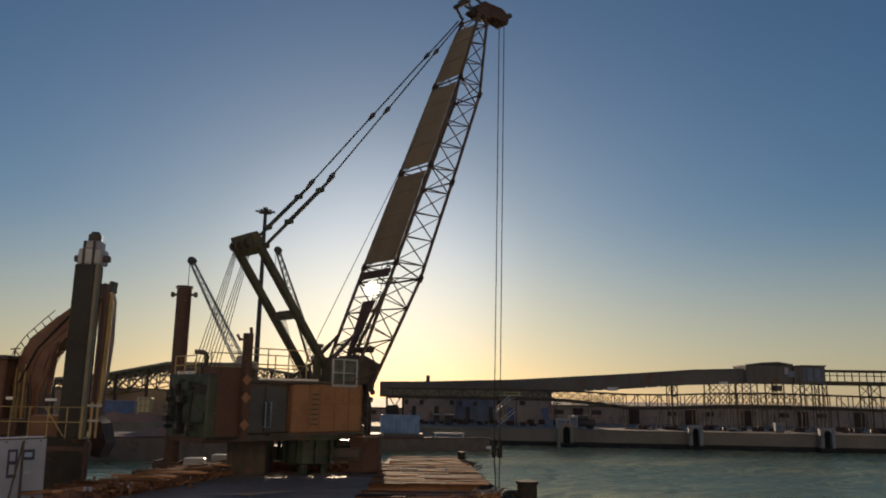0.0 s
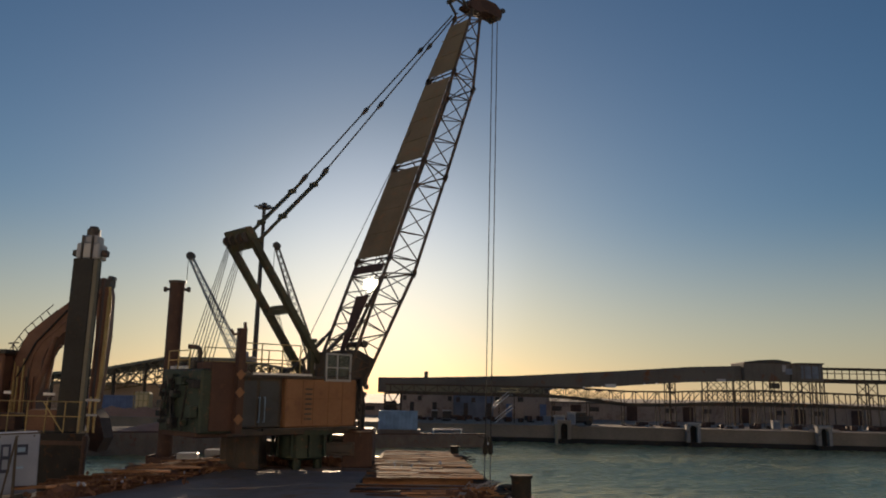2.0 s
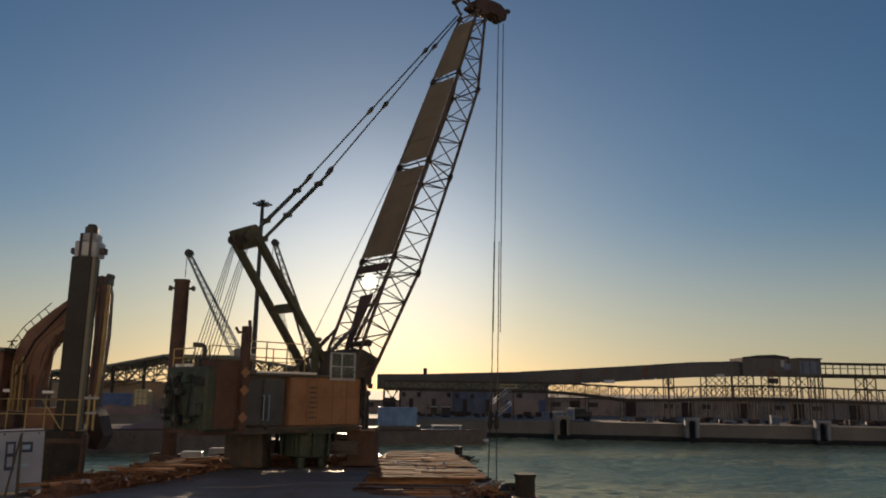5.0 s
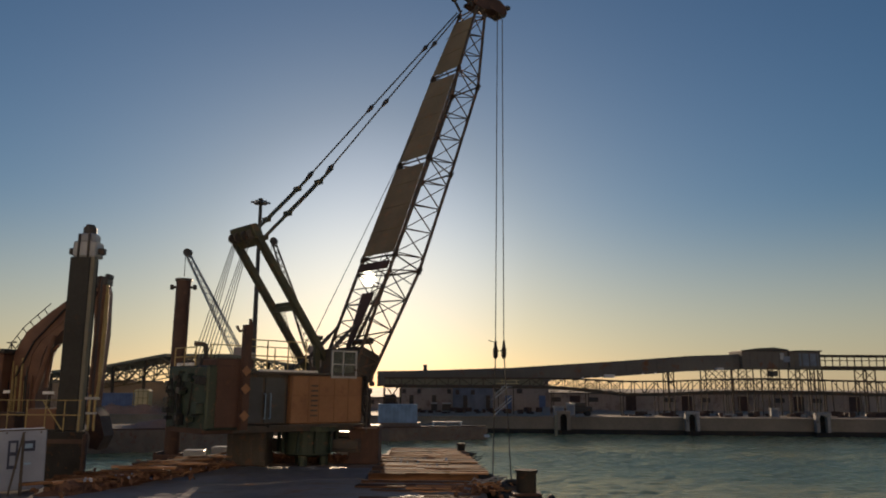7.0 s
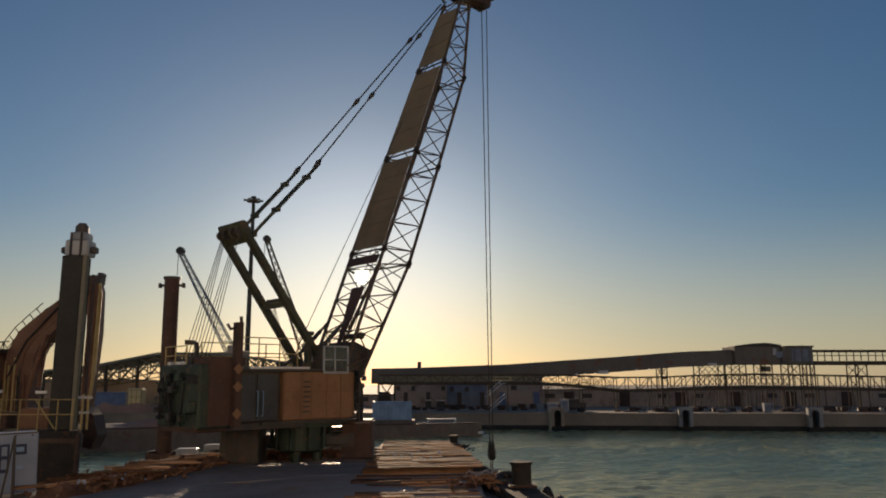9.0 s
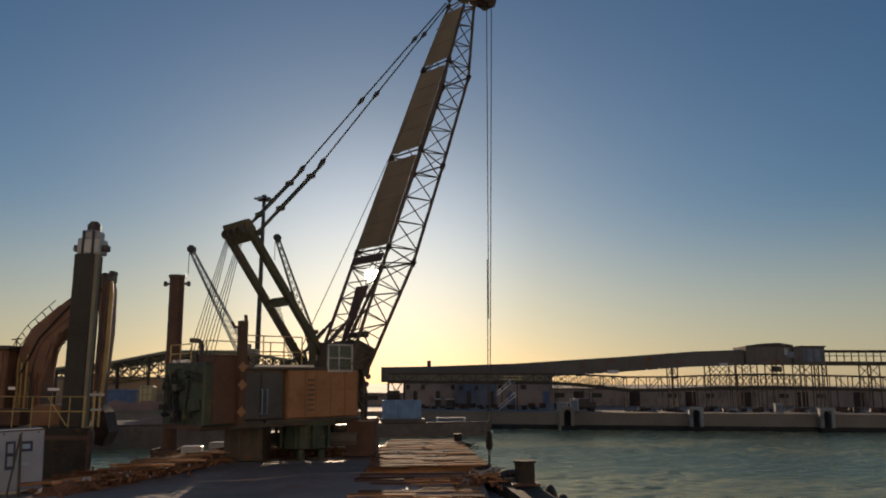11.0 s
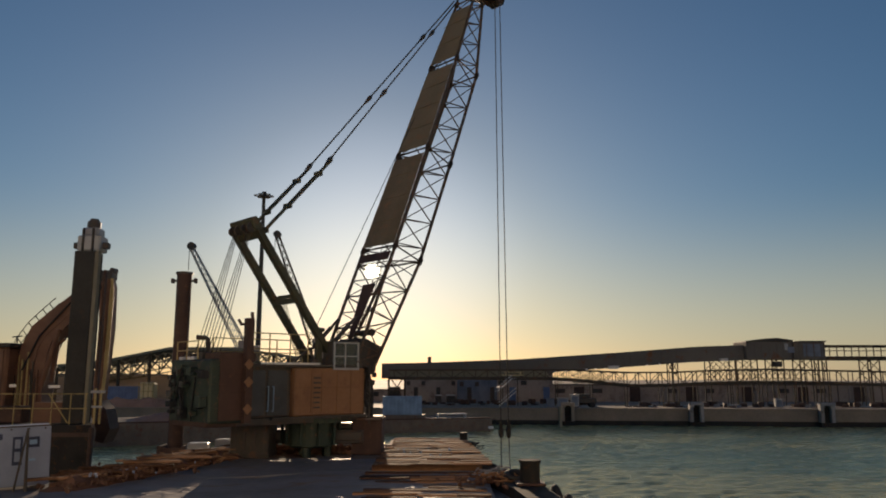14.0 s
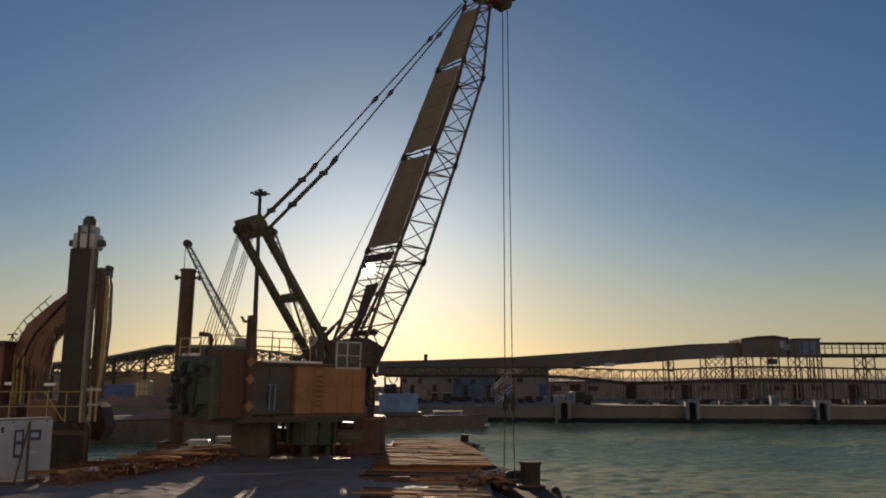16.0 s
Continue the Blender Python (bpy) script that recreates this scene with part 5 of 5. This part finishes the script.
# bare shrubs along the yard behind the trestle
def shrub_row(seed, x0, x1, y, n):
    rl = random.Random(seed)
    bm = bmesh.new()
    for k in range(n):
        p = Vector((rl.uniform(x0, x1), y + rl.uniform(-1, 1), GZ - 0.1))
        top = rl.uniform(2.2, 4.2)
        tube(bm, p, p + Vector((rl.uniform(-0.2, 0.2), 0, top)), 0.06, 4, 0.02)
        for j in range(9):
            q = p + Vector((0, 0, top * rl.uniform(0.3, 0.95)))
            tube(bm, q, q + Vector((rl.uniform(-0.9, 0.9), rl.uniform(-0.4, 0.4), rl.uniform(0.3, 1.0))), 0.03, 4, 0.01)
        for j in range(34):
            q = p + Vector((rl.gauss(0, 0.55), rl.gauss(0, 0.4), top * rl.uniform(0.35, 1.15)))
            r = rl.uniform(0.07, 0.17)
            v = [bm.verts.new(q + r * Vector((rl.uniform(-1, 1), rl.uniform(-1, 1), rl.uniform(-1, 1)))) for i in range(4)]
            for f in ((0, 1, 2), (0, 1, 3), (0, 2, 3), (1, 2, 3)):
                bm.faces.new([v[i] for i in f])
    return bm


tagged(part("shrubs", shrub_row(3, 13, 31, 139, 46), M_leaf), "thin ragged shrubs behind the long storage shed", "shrub", kind="stuff")

# ---- conveyors ----
CY = 105.0


def run(pts, w, lift0, lift1):
    """One skin of a long box section, bent along its points."""
    bm = bmesh.new()
    rings = [[bm.verts.new((x, CY + y, z + l)) for y, l in ((0, lift0), (w, lift0), (w, lift1), (0, lift1))] for x, z in pts]
    for a, b in zip(rings, rings[1:]):
        for j in range(4):
            bm.faces.new((a[j], a[(j + 1) % 4], b[(j + 1) % 4], b[j]))
    bm.faces.new(rings[0])
    bm.faces.new(rings[-1][::-1])
    bmesh.ops.recalc_face_normals(bm, faces=bm.faces)
    return bm


conv = thing("conveyor", pose(0, 0, 0), "long dark enclosed conveyor gallery rising over the quay", "conveyor")
TOP = [(-8.3, 7.5), (-1.8, 7.62), (10, 8.05), (24.2, 9.0), (34, 9.75), (40.8, 10.0)]
gal = part("gallery", run(TOP, 2.6, -2.0, -0.12), M_roof, conv, "dark sheet-clad gallery")
part("gallery_roof", run(TOP, 2.9, -0.12, 0.02), M_roof, conv)
for k in range(24):
    f = k / 23
    x = -8.0 + f * 48
    z = np.interp(x, [p[0] for p in TOP], [p[1] for p in TOP])
    part("cladding_strip", boxes(((x, CY - 0.03, z - 1.05), (0.1, 0.06, 1.8))), M_roof, gal)
th = part("transfer_house", boxes(((44.0, CY + 1.6, 9.28), (6.2, 4.6, 2.4)), ((49.45, CY + 1.6, 9.27), (4.3, 4.4, 2.4)), bevel=0.06), M_roof, conv, "dark sheet-clad transfer house")
for ridge in ((((40.85, 10.5), (43.0, 10.82), (45.2, 10.94), (47.2, 10.66)), 5.0), (((47.5, 10.5), (48.4, 10.56), (51.7, 10.56)), 4.8)):
    bm = bmesh.new()
    for (x0, z0), (x1, z1) in zip(ridge[0], ridge[0][1:]):
        v = [bm.verts.new((x, CY + 1.6 + y, z)) for y in (-ridge[1] / 2, ridge[1] / 2) for x, z in ((x0, 10.4), (x1, 10.4), (x1, z1), (x0, z0))]
        for f in ((0, 1, 2, 3), (5, 4, 7, 6), (0, 4, 5, 1), (3, 2, 6, 7), (0, 3, 7, 4), (1, 5, 6, 2)):
            bm.faces.new([v[i] for i in f])
    bmesh.ops.recalc_face_normals(bm, faces=bm.faces)
    part("house_roof", bm, M_dark, th)
for k in range(11):
    part("cladding_strip", boxes(((41.0 + k * 1.0, CY - 0.74, 9.35), (0.12, 0.06, 2.3))), M_roof, th)
part("wall_panel", boxes(((46.3, CY - 0.76, 9.75), (0.5, 0.05, 0.9))), M_grey, th, "pale wall sheet")
part("wall_panel", boxes(((46.9, CY - 0.77, 9.35), (0.9, 0.05, 0.8))), M_slate, th, "slate wall sheet")
part("wall_panel", boxes(((49.9, CY - 0.66, 9.3), (2.6, 0.05, 1.7))), M_slate, th, "slate wall sheet")
part("stub_vent", boxes(((-1.85, CY + 0.6, 8.0), (0.5, 0.6, 0.85))), M_dark, conv)
# open gallery past the transfer house
og = part("open_gallery", boxes(((63, CY + 1.2, 9.9), (24, 2.6, 0.26)), ((63, CY + 1.2, 8.25), (24, 2.6, 0.5))), M_steel, conv, "open steel gallery")
for k in range(24):
    part("gallery_post", boxes(((51.5 + k * 1.0, CY + 0.1, 9.1), (0.1, 0.1, 1.5))), M_steel, og)
bm = bmesh.new()
tube(bm, (51, CY + 0.05, 9.25), (75, CY + 0.05, 9.25), 0.05)
part("gallery_rail", bm, M_steel, og)

low = thing("lower_conveyor", pose(0, 0, 0), "low steel trestle conveyor with cross-braced sides along the quay", "conveyor")
LOW = [(-7.2, 6.6, 5.55), (14.4, 6.65, 5.5), (18, 6.6, 5.3), (25, 6.3, 4.55), (31, 6.35, 4.65), (36, 6.58, 4.88), (43, 6.75, 4.98), (52, 6.58, 4.9), (60, 6.4, 4.68), (75, 6.3, 4.5)]


def low_at(x):
    return (float(np.interp(x, [p[0] for p in LOW], [p[1] for p in LOW])), float(np.interp(x, [p[0] for p in LOW], [p[2] for p in LOW])))


for y in (CY - 1.4, CY + 0.4):
    for i in (1, 2):
        for p, q in zip(LOW, LOW[1:]):
            bm = bmesh.new()
            bar(bm, (p[0], y, p[i]), (q[0], y, q[i]), 0.16, 0.2 if i == 1 else 0.42)
            part("chord", bm, M_steel, low)
rg = random.Random(3)
x, k = -6.5, 0
while x < 74:
    step = 1.55
    (t0, b0), (t1, b1) = low_at(x), low_at(x + step)
    for y in (CY - 1.4, CY + 0.4):
        bm = bmesh.new()
        bar(bm, (x, y, b0), (x, y, t0), 0.1, 0.1)
        part("upright", bm, M_steel, low)
        kinds = ((1, 1) if 13 < x < 24 or 34 < x < 47 else ((1, 0), (0, 1), (0, 0))[rg.randrange(3)]) if x > 12 else (0, 0)
        if kinds[0]:
            bm = bmesh.new()
            bar(bm, (x, y, b0), (x + step, y, t1), 0.08, 0.08)
            part("brace", bm, M_steel, low)
        if kinds[1]:
            bm = bmesh.new()
            bar(bm, (x, y, t0), (x + step, y, b1), 0.08, 0.08)
            part("brace", bm, M_steel, low)
    k += 1
    if k % 3 == 0 and x > 14:
        for y in (CY - 1.4, CY + 0.4):
            bm = bmesh.new()
            bar(bm, (x + rg.uniform(-0.1, 0.1), y, GZ - 0.1), (x, y, b0 + 0.1), 0.11, 0.11)
            part("trestle_leg", bm, M_steel, low)
    x += step
part("belt_deck", boxes(((3.4, CY - 0.5, 6.1), (21.0, 1.5, 1.0))), M_sheet, low, "greenish sheet-clad conveyor side")
for x in (8.1, 9.4, 10.1, 11.8, 13.2, 15.2, 16.6, 18.0, 19.4, 20.6, 21.9, 27.6, 29.3):
    part("idler_bracket", boxes(((x, CY - 0.08, float(np.interp(x, [p[0] for p in TOP], [p[1] for p in TOP])) - 1.93), (0.26, 0.12, 0.14))), M_white, conv, "pale idler bracket")
part("service_frame", boxes(((9.4, CY - 1.5, 6.35), (2.6, 0.06, 0.08)), ((9.2, CY - 1.5, 5.95), (2.9, 0.06, 0.1)), ((8.4, CY - 1.5, 6.15), (0.1, 0.06, 0.5)), ((10.3, CY - 1.5, 6.15), (0.1, 0.06, 0.5))), M_cream, low, "pale service frame")
for k in range(13):
    bm = bmesh.new()
    a = -6.4 + k * 1.55
    bar(bm, (a, CY - 1.35, 5.6 if k % 2 else 6.6), (a + 1.55, CY - 1.35, 6.6 if k % 2 else 5.6), 0.09, 0.09)
    part("brace", bm, M_steel, low)


def tower(x0, x1, z0, z1, y, legs_down=True):
    t = thing("conveyor_tower", pose(0, 0, 0), "cross-braced steel tower carrying the upper conveyor", "tower", "conveyor towers")
    foot = GZ - 0.1
    for yy in (y, y + 2.2):
        for x in (x0, x1):
            bm = bmesh.new()
            bar(bm, (x, yy, foot), (x, yy, z1), 0.13, 0.13)
            part("leg", bm, M_steel, t)
        n = max(1, round((x1 - x0) / 1.6))
        for k in range(n):
            a, b = x0 + (x1 - x0) * k / n, x0 + (x1 - x0) * (k + 1) / n
            for p, q in (((a, z0), (b, z1)), ((a, z1), (b, z0))):
                bm = bmesh.new()
                bar(bm, (p[0], yy, p[1]), (q[0], yy, q[1]), 0.075, 0.075)
                part("brace", bm, M_steel, t)
    bm = bmesh.new()
    bar(bm, (x0, y, z0), (x1, y, z0), 0.16, 0.16)
    part("girt", bm, M_steel, t)


tower(36.2, 39.6, 6.6, 8.3, CY + 0.2)
tower(40.6, 42.6, 6.6, 8.1, CY + 0.2)
tower(44.6, 46.2, 6.6, 8.1, CY + 0.2)
tower(48.4, 50.0, 6.6, 8.1, CY + 0.2)
tower(57.6, 59.2, 6.5, 8.1, CY + 0.2)
tower(-7.4, -5.2, 2.5, 6.0, CY + 0.2)
tower(51.4, 52.0, 6.5, 8.0, CY + 0.2)
tower(31.0, 31.8, 6.2, 8.0, CY + 0.2)
part("drive_unit", boxes(((45.2, CY, 7.45), (1.1, 1.0, 0.7)), bevel=0.08), M_dark, conv)
part("walkway_slab", boxes(((22.9, CY - 0.6, 7.0), (1.3, 0.9, 0.45))), M_white, conv, "pale platform")
part("walkway_slab", boxes(((37.8, CY - 0.6, 8.05), (0.9, 0.8, 0.3))), M_white, conv, "pale platform")
# pale stair flights
st = thing("steel_stair", pose(0, 0, 0), "pale steel stair in two flights under the conveyor", "stair")
for (xa, za), (xb, zb) in (((7.35, 1.95), (9.65, 3.85)), ((7.2, 3.9), (9.1, 5.5))):
    for y, lift in ((CY - 2.4, 0.0), (CY - 1.7, 0.42)):
        bm = bmesh.new()
        bar(bm, (xa, y, za + lift), (xb, y, zb + lift), 0.15, 0.1)
        part("stringer", bm, M_white, st)
    for k in range(8):
        f = (k + 0.5) / 8
        part("step", boxes(((xa + (xb - xa) * f, CY - 2.05, za + (zb - za) * f), (0.24, 0.66, 0.04))), M_grey, st)
part("landing", boxes(((8.9, CY - 2.0, 5.52), (1.4, 1.0, 0.08))), M_grey, st)
part("landing", boxes(((7.1, CY - 2.0, 3.86), (0.6, 1.0, 0.08))), M_grey, st)
for x in (7.9, 9.9):
    part("stair_post", boxes(((x, CY - 1.6, (GZ + 5.5) / 2), (0.1, 0.1, 5.5 - GZ))), M_steel, st)

# ---- sheds behind ----
def shed(x0, x1, y, d, h, mt, label, bays, door_mt, name="storage_shed", eave=0.25):
    s = thing(name, pose(0, 0, 0), label, "shed", "sheds behind the quay")
    wall = part("wall", boxes((((x0 + x1) / 2, y + d / 2, (GZ + h) / 2), (x1 - x0, d, h - GZ))), mt, s)
    part("roof", boxes((((x0 + x1) / 2, y + d / 2, h + 0.12), (x1 - x0 + 0.6, d + 2 * eave, 0.24))), M_roof, s)
    n = bays
    for k in range(n + 1):
        x = x0 + (x1 - x0) * k / n
        part("pilaster", boxes(((x, y - 0.06, (GZ + h) / 2), (0.28, 0.16, h - GZ - 0.02))), mt, wall)
    for k in range(n):
        if k % 3 == 1:
            x = x0 + (x1 - x0) * (k + 0.5) / n
            part("door", boxes(((x, y - 0.05, GZ + 1.15), ((x1 - x0) / n * 0.55, 0.1, 2.3))), door_mt, wall)
        elif k % 2 == 0:
            x = x0 + (x1 - x0) * (k + 0.5) / n
            part("window", boxes(((x, y - 0.03, GZ + (h - GZ) * 0.66), ((x1 - x0) / n * 0.5, 0.07, 0.7))), M_dark, wall)


shed(17.3, 95, 125, 12, 4.45, M_brick, "long low brown storage shed behind the quay", 26, M_rustred)
shed(-6.0, 2.2, 122, 12, 6.3, M_brick, "dull brown shed under the conveyor", 7, M_dark)
# made-up boxes; white tops stand in for parked car roofs lit by the sky
for x, w in ((-0.7, 1.0), (1.2, 1.4)):
    o = thing("roof_standin", pose(x, 119.5, GZ), "dark box with a white top standing in for a sky-lit car roof", "box", "pallet boxes by the shed")
    part("body", boxes(((0, 0, 0.53), (w - 0.1, 0.9, 1.06)), bevel=0.02), M_dark, o)
    part("lid", boxes(((0, 0, 1.12), (w, 1.0, 0.16)), bevel=0.02), M_white, o)
shed(2.3, 8.2, 120.5, 10, 6.1, M_slate, "dull slate-blue clad shed under the conveyor", 5, M_dark)
shed(8.3, 17.2, 123, 12, 6.4, M_brick, "dark grey-brown shed under the conveyor", 5, M_blue)
shed(-90, -47, 118, 14, 6.0, M_brick, "long brown shed behind the dredger", 12, M_dark)
shed(-34, -6.2, 128, 12, 3.6, M_brick, "low brown shed behind the crane", 8, M_dark)

# gabled open warehouse
wh = thing("open_warehouse", pose(0, 0, 0), "wide gabled warehouse with an open truss side", "warehouse", "sheds behind the quay")
bm = bmesh.new()
v = [bm.verts.new((x, y, z)) for y in (100, 110) for x, z in ((-56, 6.6), (-43.3, 7.95), (-35.4, 9.5), (-27, 9.5), (-16, 7.9), (-16, 7.55), (-27, 9.12), (-35.5, 9.12), (-43.4, 7.6), (-56, 6.25))]
bm.faces.new(v[:10])
bm.faces.new(v[10:][::-1])
for i in range(10):
    bm.faces.new((v[i], v[10 + i], v[10 + (i + 1) % 10], v[(i + 1) % 10]))
bmesh.ops.recalc_face_normals(bm, faces=bm.faces)
part("roof", bm, M_sheet, wh)
for k in range(9):
    x = -50 + k * 4.0
    e0, e1 = (float(np.interp(q, (-56, -43.4, -35.5, -27, -16), (6.25, 7.6, 9.12, 9.12, 7.55))) + 0.1 for q in (x, x + 4))
    part("column", boxes(((x, 100.6, (GZ + e0) / 2), (0.3, 0.3, e0 - GZ))), M_steel, wh)
    for deep, drop in ((100.6, 1.3), (105.0, 1.9), (109.4, 2.2)):
        mid = (e0 + e1) / 2
        for a, b in (((x, e0 - drop), (x + 2, mid)), ((x + 2, mid), (x + 4, e1 - drop)), ((x, e0 - drop), (x + 4, e1 - drop)), ((x, e0), (x, e0 - drop)), ((x + 2, mid), (x + 2, mid - drop)), ((x, e0), (x + 2, mid - drop)), ((x + 2, mid - drop), (x + 4, e1))):
            bm = bmesh.new()
            bar(bm, (a[0], deep, a[1]), (b[0], deep, b[1]), 0.14, 0.14)
            part("truss_bar", bm, M_sheet, wh)
part("back_wall", boxes(((-36, 110.7, 3.9), (40, 0.3, 4.0))), M_brick, wh)
container(-41.0, 99, GZ, 6.1, 2.4, 2.6, 0, M_blue, "blue shipping container before the warehouse", "containers by the warehouse")
tk = thing("storage_tank", pose(-37.2, 98.5, GZ), "pale yellow caged storage tank", "tank")
part("tank_body", boxes(((0, 0, 1.6), (1.9, 1.6, 3.0)), bevel=0.25), M_cream, tk)
for k in range(4):
    part("cage_bar", boxes(((0, -0.82, 0.4 + k * 0.8), (2.0, 0.06, 0.08))), M_yellow, tk)
for k in range(4):
    part("cage_bar", boxes(((-0.9 + k * 0.6, -0.83, 1.6), (0.08, 0.06, 3.0))), M_yellow, tk)



def soil_bank(x0, x1, y, h, n=60, m=12, base=GZ):
    """A low ridge of dumped soil with an uneven crest."""
    bm = bmesh.new()
    rows = []
    for i in range(n):
        x = x0 + (x1 - x0) * i / (n - 1)
        row = []
        for j in range(m):
            s = -1 + 2 * j / (m - 1)
            crest = (1 - s * s) * min(1.0, 6 * i / n, 6 * (n - 1 - i) / n)
            z = base - 0.05 + h * crest * (0.8 + 0.4 * noise.noise(Vector((x * 0.6, s * 2, 0.0))) + 0.2 * noise.noise(Vector((x * 2.2, s * 5, 3.0))))
            row.append(bm.verts.new((x, y + s * 1.6, z)))
        rows.append(row)
    for r, q in zip(rows, rows[1:]):
        for a, b, c, d in zip(r, r[1:], q[1:], q):
            bm.faces.new((a, b, c, d))
    bmesh.ops.recalc_face_normals(bm, faces=bm.faces)
    return bm


tagged(part("soil_bank", soil_bank(-47, -33, 97.7 - 0.05, 1.25), M_soil), "low bank of reddish soil before the containers", "soil", kind="stuff")
cargo = tagged(part("soil_cargo", soil_bank(-11, 9, 0, 1.0, base=0.0), M_soil), "heap of reddish dredged soil on the moored barge", "soil", kind="stuff")
cargo.matrix_basis = pose(-18.6, 74.2, 1.81, 0, 0, 36)

# ---- light mast and far cranes ----
mast = thing("light_mast", pose(-26.35, 110, GZ), "tall slender high-mast light with a round head", "light mast")
bm = bmesh.new()
tube(bm, (0, 0, 0), (0, 0, 30.3), 0.42, 12, 0.25)
part("pole", bm, M_dark, mast)
bm = bmesh.new()
tube(bm, (0, 0, 29.9), (0, 0, 30.15), 1.0, 16, 0.6)
tube(bm, (0, 0, 30.2), (0, 0, 30.7), 0.35, 10)
part("head_ring", bm, M_dark, mast)
for k in range(6):
    a = k * math.tau / 6 + 0.3
    bm = boxes(((1.1 * math.cos(a), 1.1 * math.sin(a), 30.1), (0.6, 0.5, 0.24)), bevel=0.04)
    part("floodlight", bm, M_grey, mast)


def far_crane(foot, tip, w, label, mt):
    c = thing("harbour_crane", pose(0, 0, 0), label, "crane", "harbour cranes far behind")
    f, t = Vector(foot), Vector(tip)
    u = (t - f).normalized()
    s = u.cross(Vector((0, 1, 0))).normalized()
    b = u.cross(s)
    n = 16
    bm = bmesh.new()
    def at(k, i, j):
        ww = w * (1 - 0.6 * k / n)
        return f.lerp(t, k / n) + s * i * ww / 2 + b * j * ww / 2
    for i in (-1, 1):
        for j in (-1, 1):
            tube(bm, at(0, i, j), at(n, i, j), 0.09, 5)
            for k in range(n):
                tube(bm, at(k, i * (-1) ** k, j), at(k + 1, -i * (-1) ** k, j), 0.045, 4)
    part("jib", bm, mt, c)
    bm = bmesh.new()
    tube(bm, t + Vector((0, -0.4, 0.2)), t + Vector((0, 0.4, 0.2)), 0.55, 14)
    part("jib_head", bm, M_dark, c)
    bm = bmesh.new()
    tube(bm, t + Vector((-0.3, 0, 0)), t + Vector((-0.3, 0, -3.2)), 0.05, 5)
    part("cable", bm, M_rope, c)
    bm = boxes(((f.x + 1.2, f.y, (f.z + GZ) / 2), (2.2, 2.2, f.z - GZ)), ((f.x + 0.5, f.y, f.z + 0.1), (1.5, 1.6, 1.2)), bevel=0.1)
    part("pedestal", bm, M_brick, c)


far_crane((-27.4, 105, 9.9), (-34.9, 105, 23.4), 1.25, "far harbour crane with a pale lattice jib", M_grey)
far_crane((-18.6, 112, 10.5), (-24.6, 112, 26.4), 1.3, "far harbour crane with a slim dark lattice jib", M_steel)


# ---- motion ----
# hoist ropes: seconds; the pair's place at 8.5 m and half its spread; the slings' place at 1.4 m and half their spread; height of the sockets
ROPES = [
    (0.0, 3.03, 0.16, 3.17, 0.12, 2.61),
    (0.5, 2.99, 0.14, 3.08, 0.07, 2.62),
    (1.0, 2.81, 0.17, 2.88, 0.20, 2.59),
    (1.5, 2.63, 0.10, 2.81, 0.25, 2.57),
    (2.0, 2.86, 0.09, 2.76, 0.16, 2.55),
    (2.5, 2.84, 0.02, 2.90, 0.03, 2.58),
    (3.0, 2.83, 0.01, 3.00, 0.04, 2.60),
    (3.5, 2.88, 0.18, 2.98, 0.25, 2.55),
    (4.0, 3.00, 0.17, 2.98, 0.23, 2.64),
    (6.5, 3.42, 0.17, 3.40, 0.40, 6.47),
    (7.0, 3.48, 0.20, 3.55, 0.48, 7.46),
    (7.5, 3.56, 0.15, 3.64, 0.41, 8.46),
    (8.0, 3.59, 0.18, 3.67, 0.42, 8.31),
    (8.5, 3.53, 0.13, 3.62, 0.38, 5.71),
    (9.0, 3.25, 0.08, 3.29, 0.03, 1.67),
    (11.5, 2.57, 0.06, 2.59, 0.09, 2.38),
    (12.0, 2.64, 0.05, 2.65, 0.19, 2.54),
    (12.5, 3.76, 0.13, 3.95, 0.22, 2.50),
    (13.0, 2.94, 0.19, 3.10, 0.19, 2.55),
    (13.5, 3.70, 0.11, 3.75, 0.23, 2.53),
    (14.0, 3.38, 0.12, 3.50, 0.23, 2.57),
    (14.5, 3.37, 0.15, 3.42, 0.22, 2.59),
    (15.0, 3.62, 0.13, 3.69, 0.25, 2.78),
    (15.5, 3.84, 0.16, 3.81, 0.29, 3.18),
    (16.0, 4.00, 0.11, 3.94, 0.27, 3.88),
]


def hang(a, b):
    d = (b - a).normalized()
    return Euler((0, math.atan2(-d.x, -d.z), 0)).to_matrix().to_4x4()


def motions():
    for ob in AFLOAT:
        rest = ob.matrix_basis.copy()
        walk(ob, [(row[0], rock(row) @ rest) for row in ROCK])
    for i, side in enumerate((-1, 1)):
        rows = [[], [], [], []]
        for row, (t, bx, half, lx, spread, z) in zip(ROCK, ROPES):
            top = rock(row) @ TIPW + Vector((side * 0.15, 0, 0))
            down = max(0.0, (8.5 - z) / 7.1)
            socket = Vector((bx + side * half + down * (lx - bx + side * (max(half, spread) - half)), top.y, z))
            turn = hang(top, socket)
            foot = Vector((lx + side * spread, top.y, min(1.4, z - 1.2)))
            rows[0].append((t, Matrix.Translation(top) @ turn))
            rows[1].append((t, Matrix.Translation(socket) @ turn @ Matrix.Translation((0, 0, 10.4))))
            rows[2].append((t, Matrix.Translation(socket) @ hang(socket, foot)))
            rows[3].append((t, Matrix.Translation(socket) @ turn))
        for ob, keys in zip((upper_ropes[i], running_ropes[i], slings[i], rope_links[i]), rows):
            walk(ob, keys)


motions()
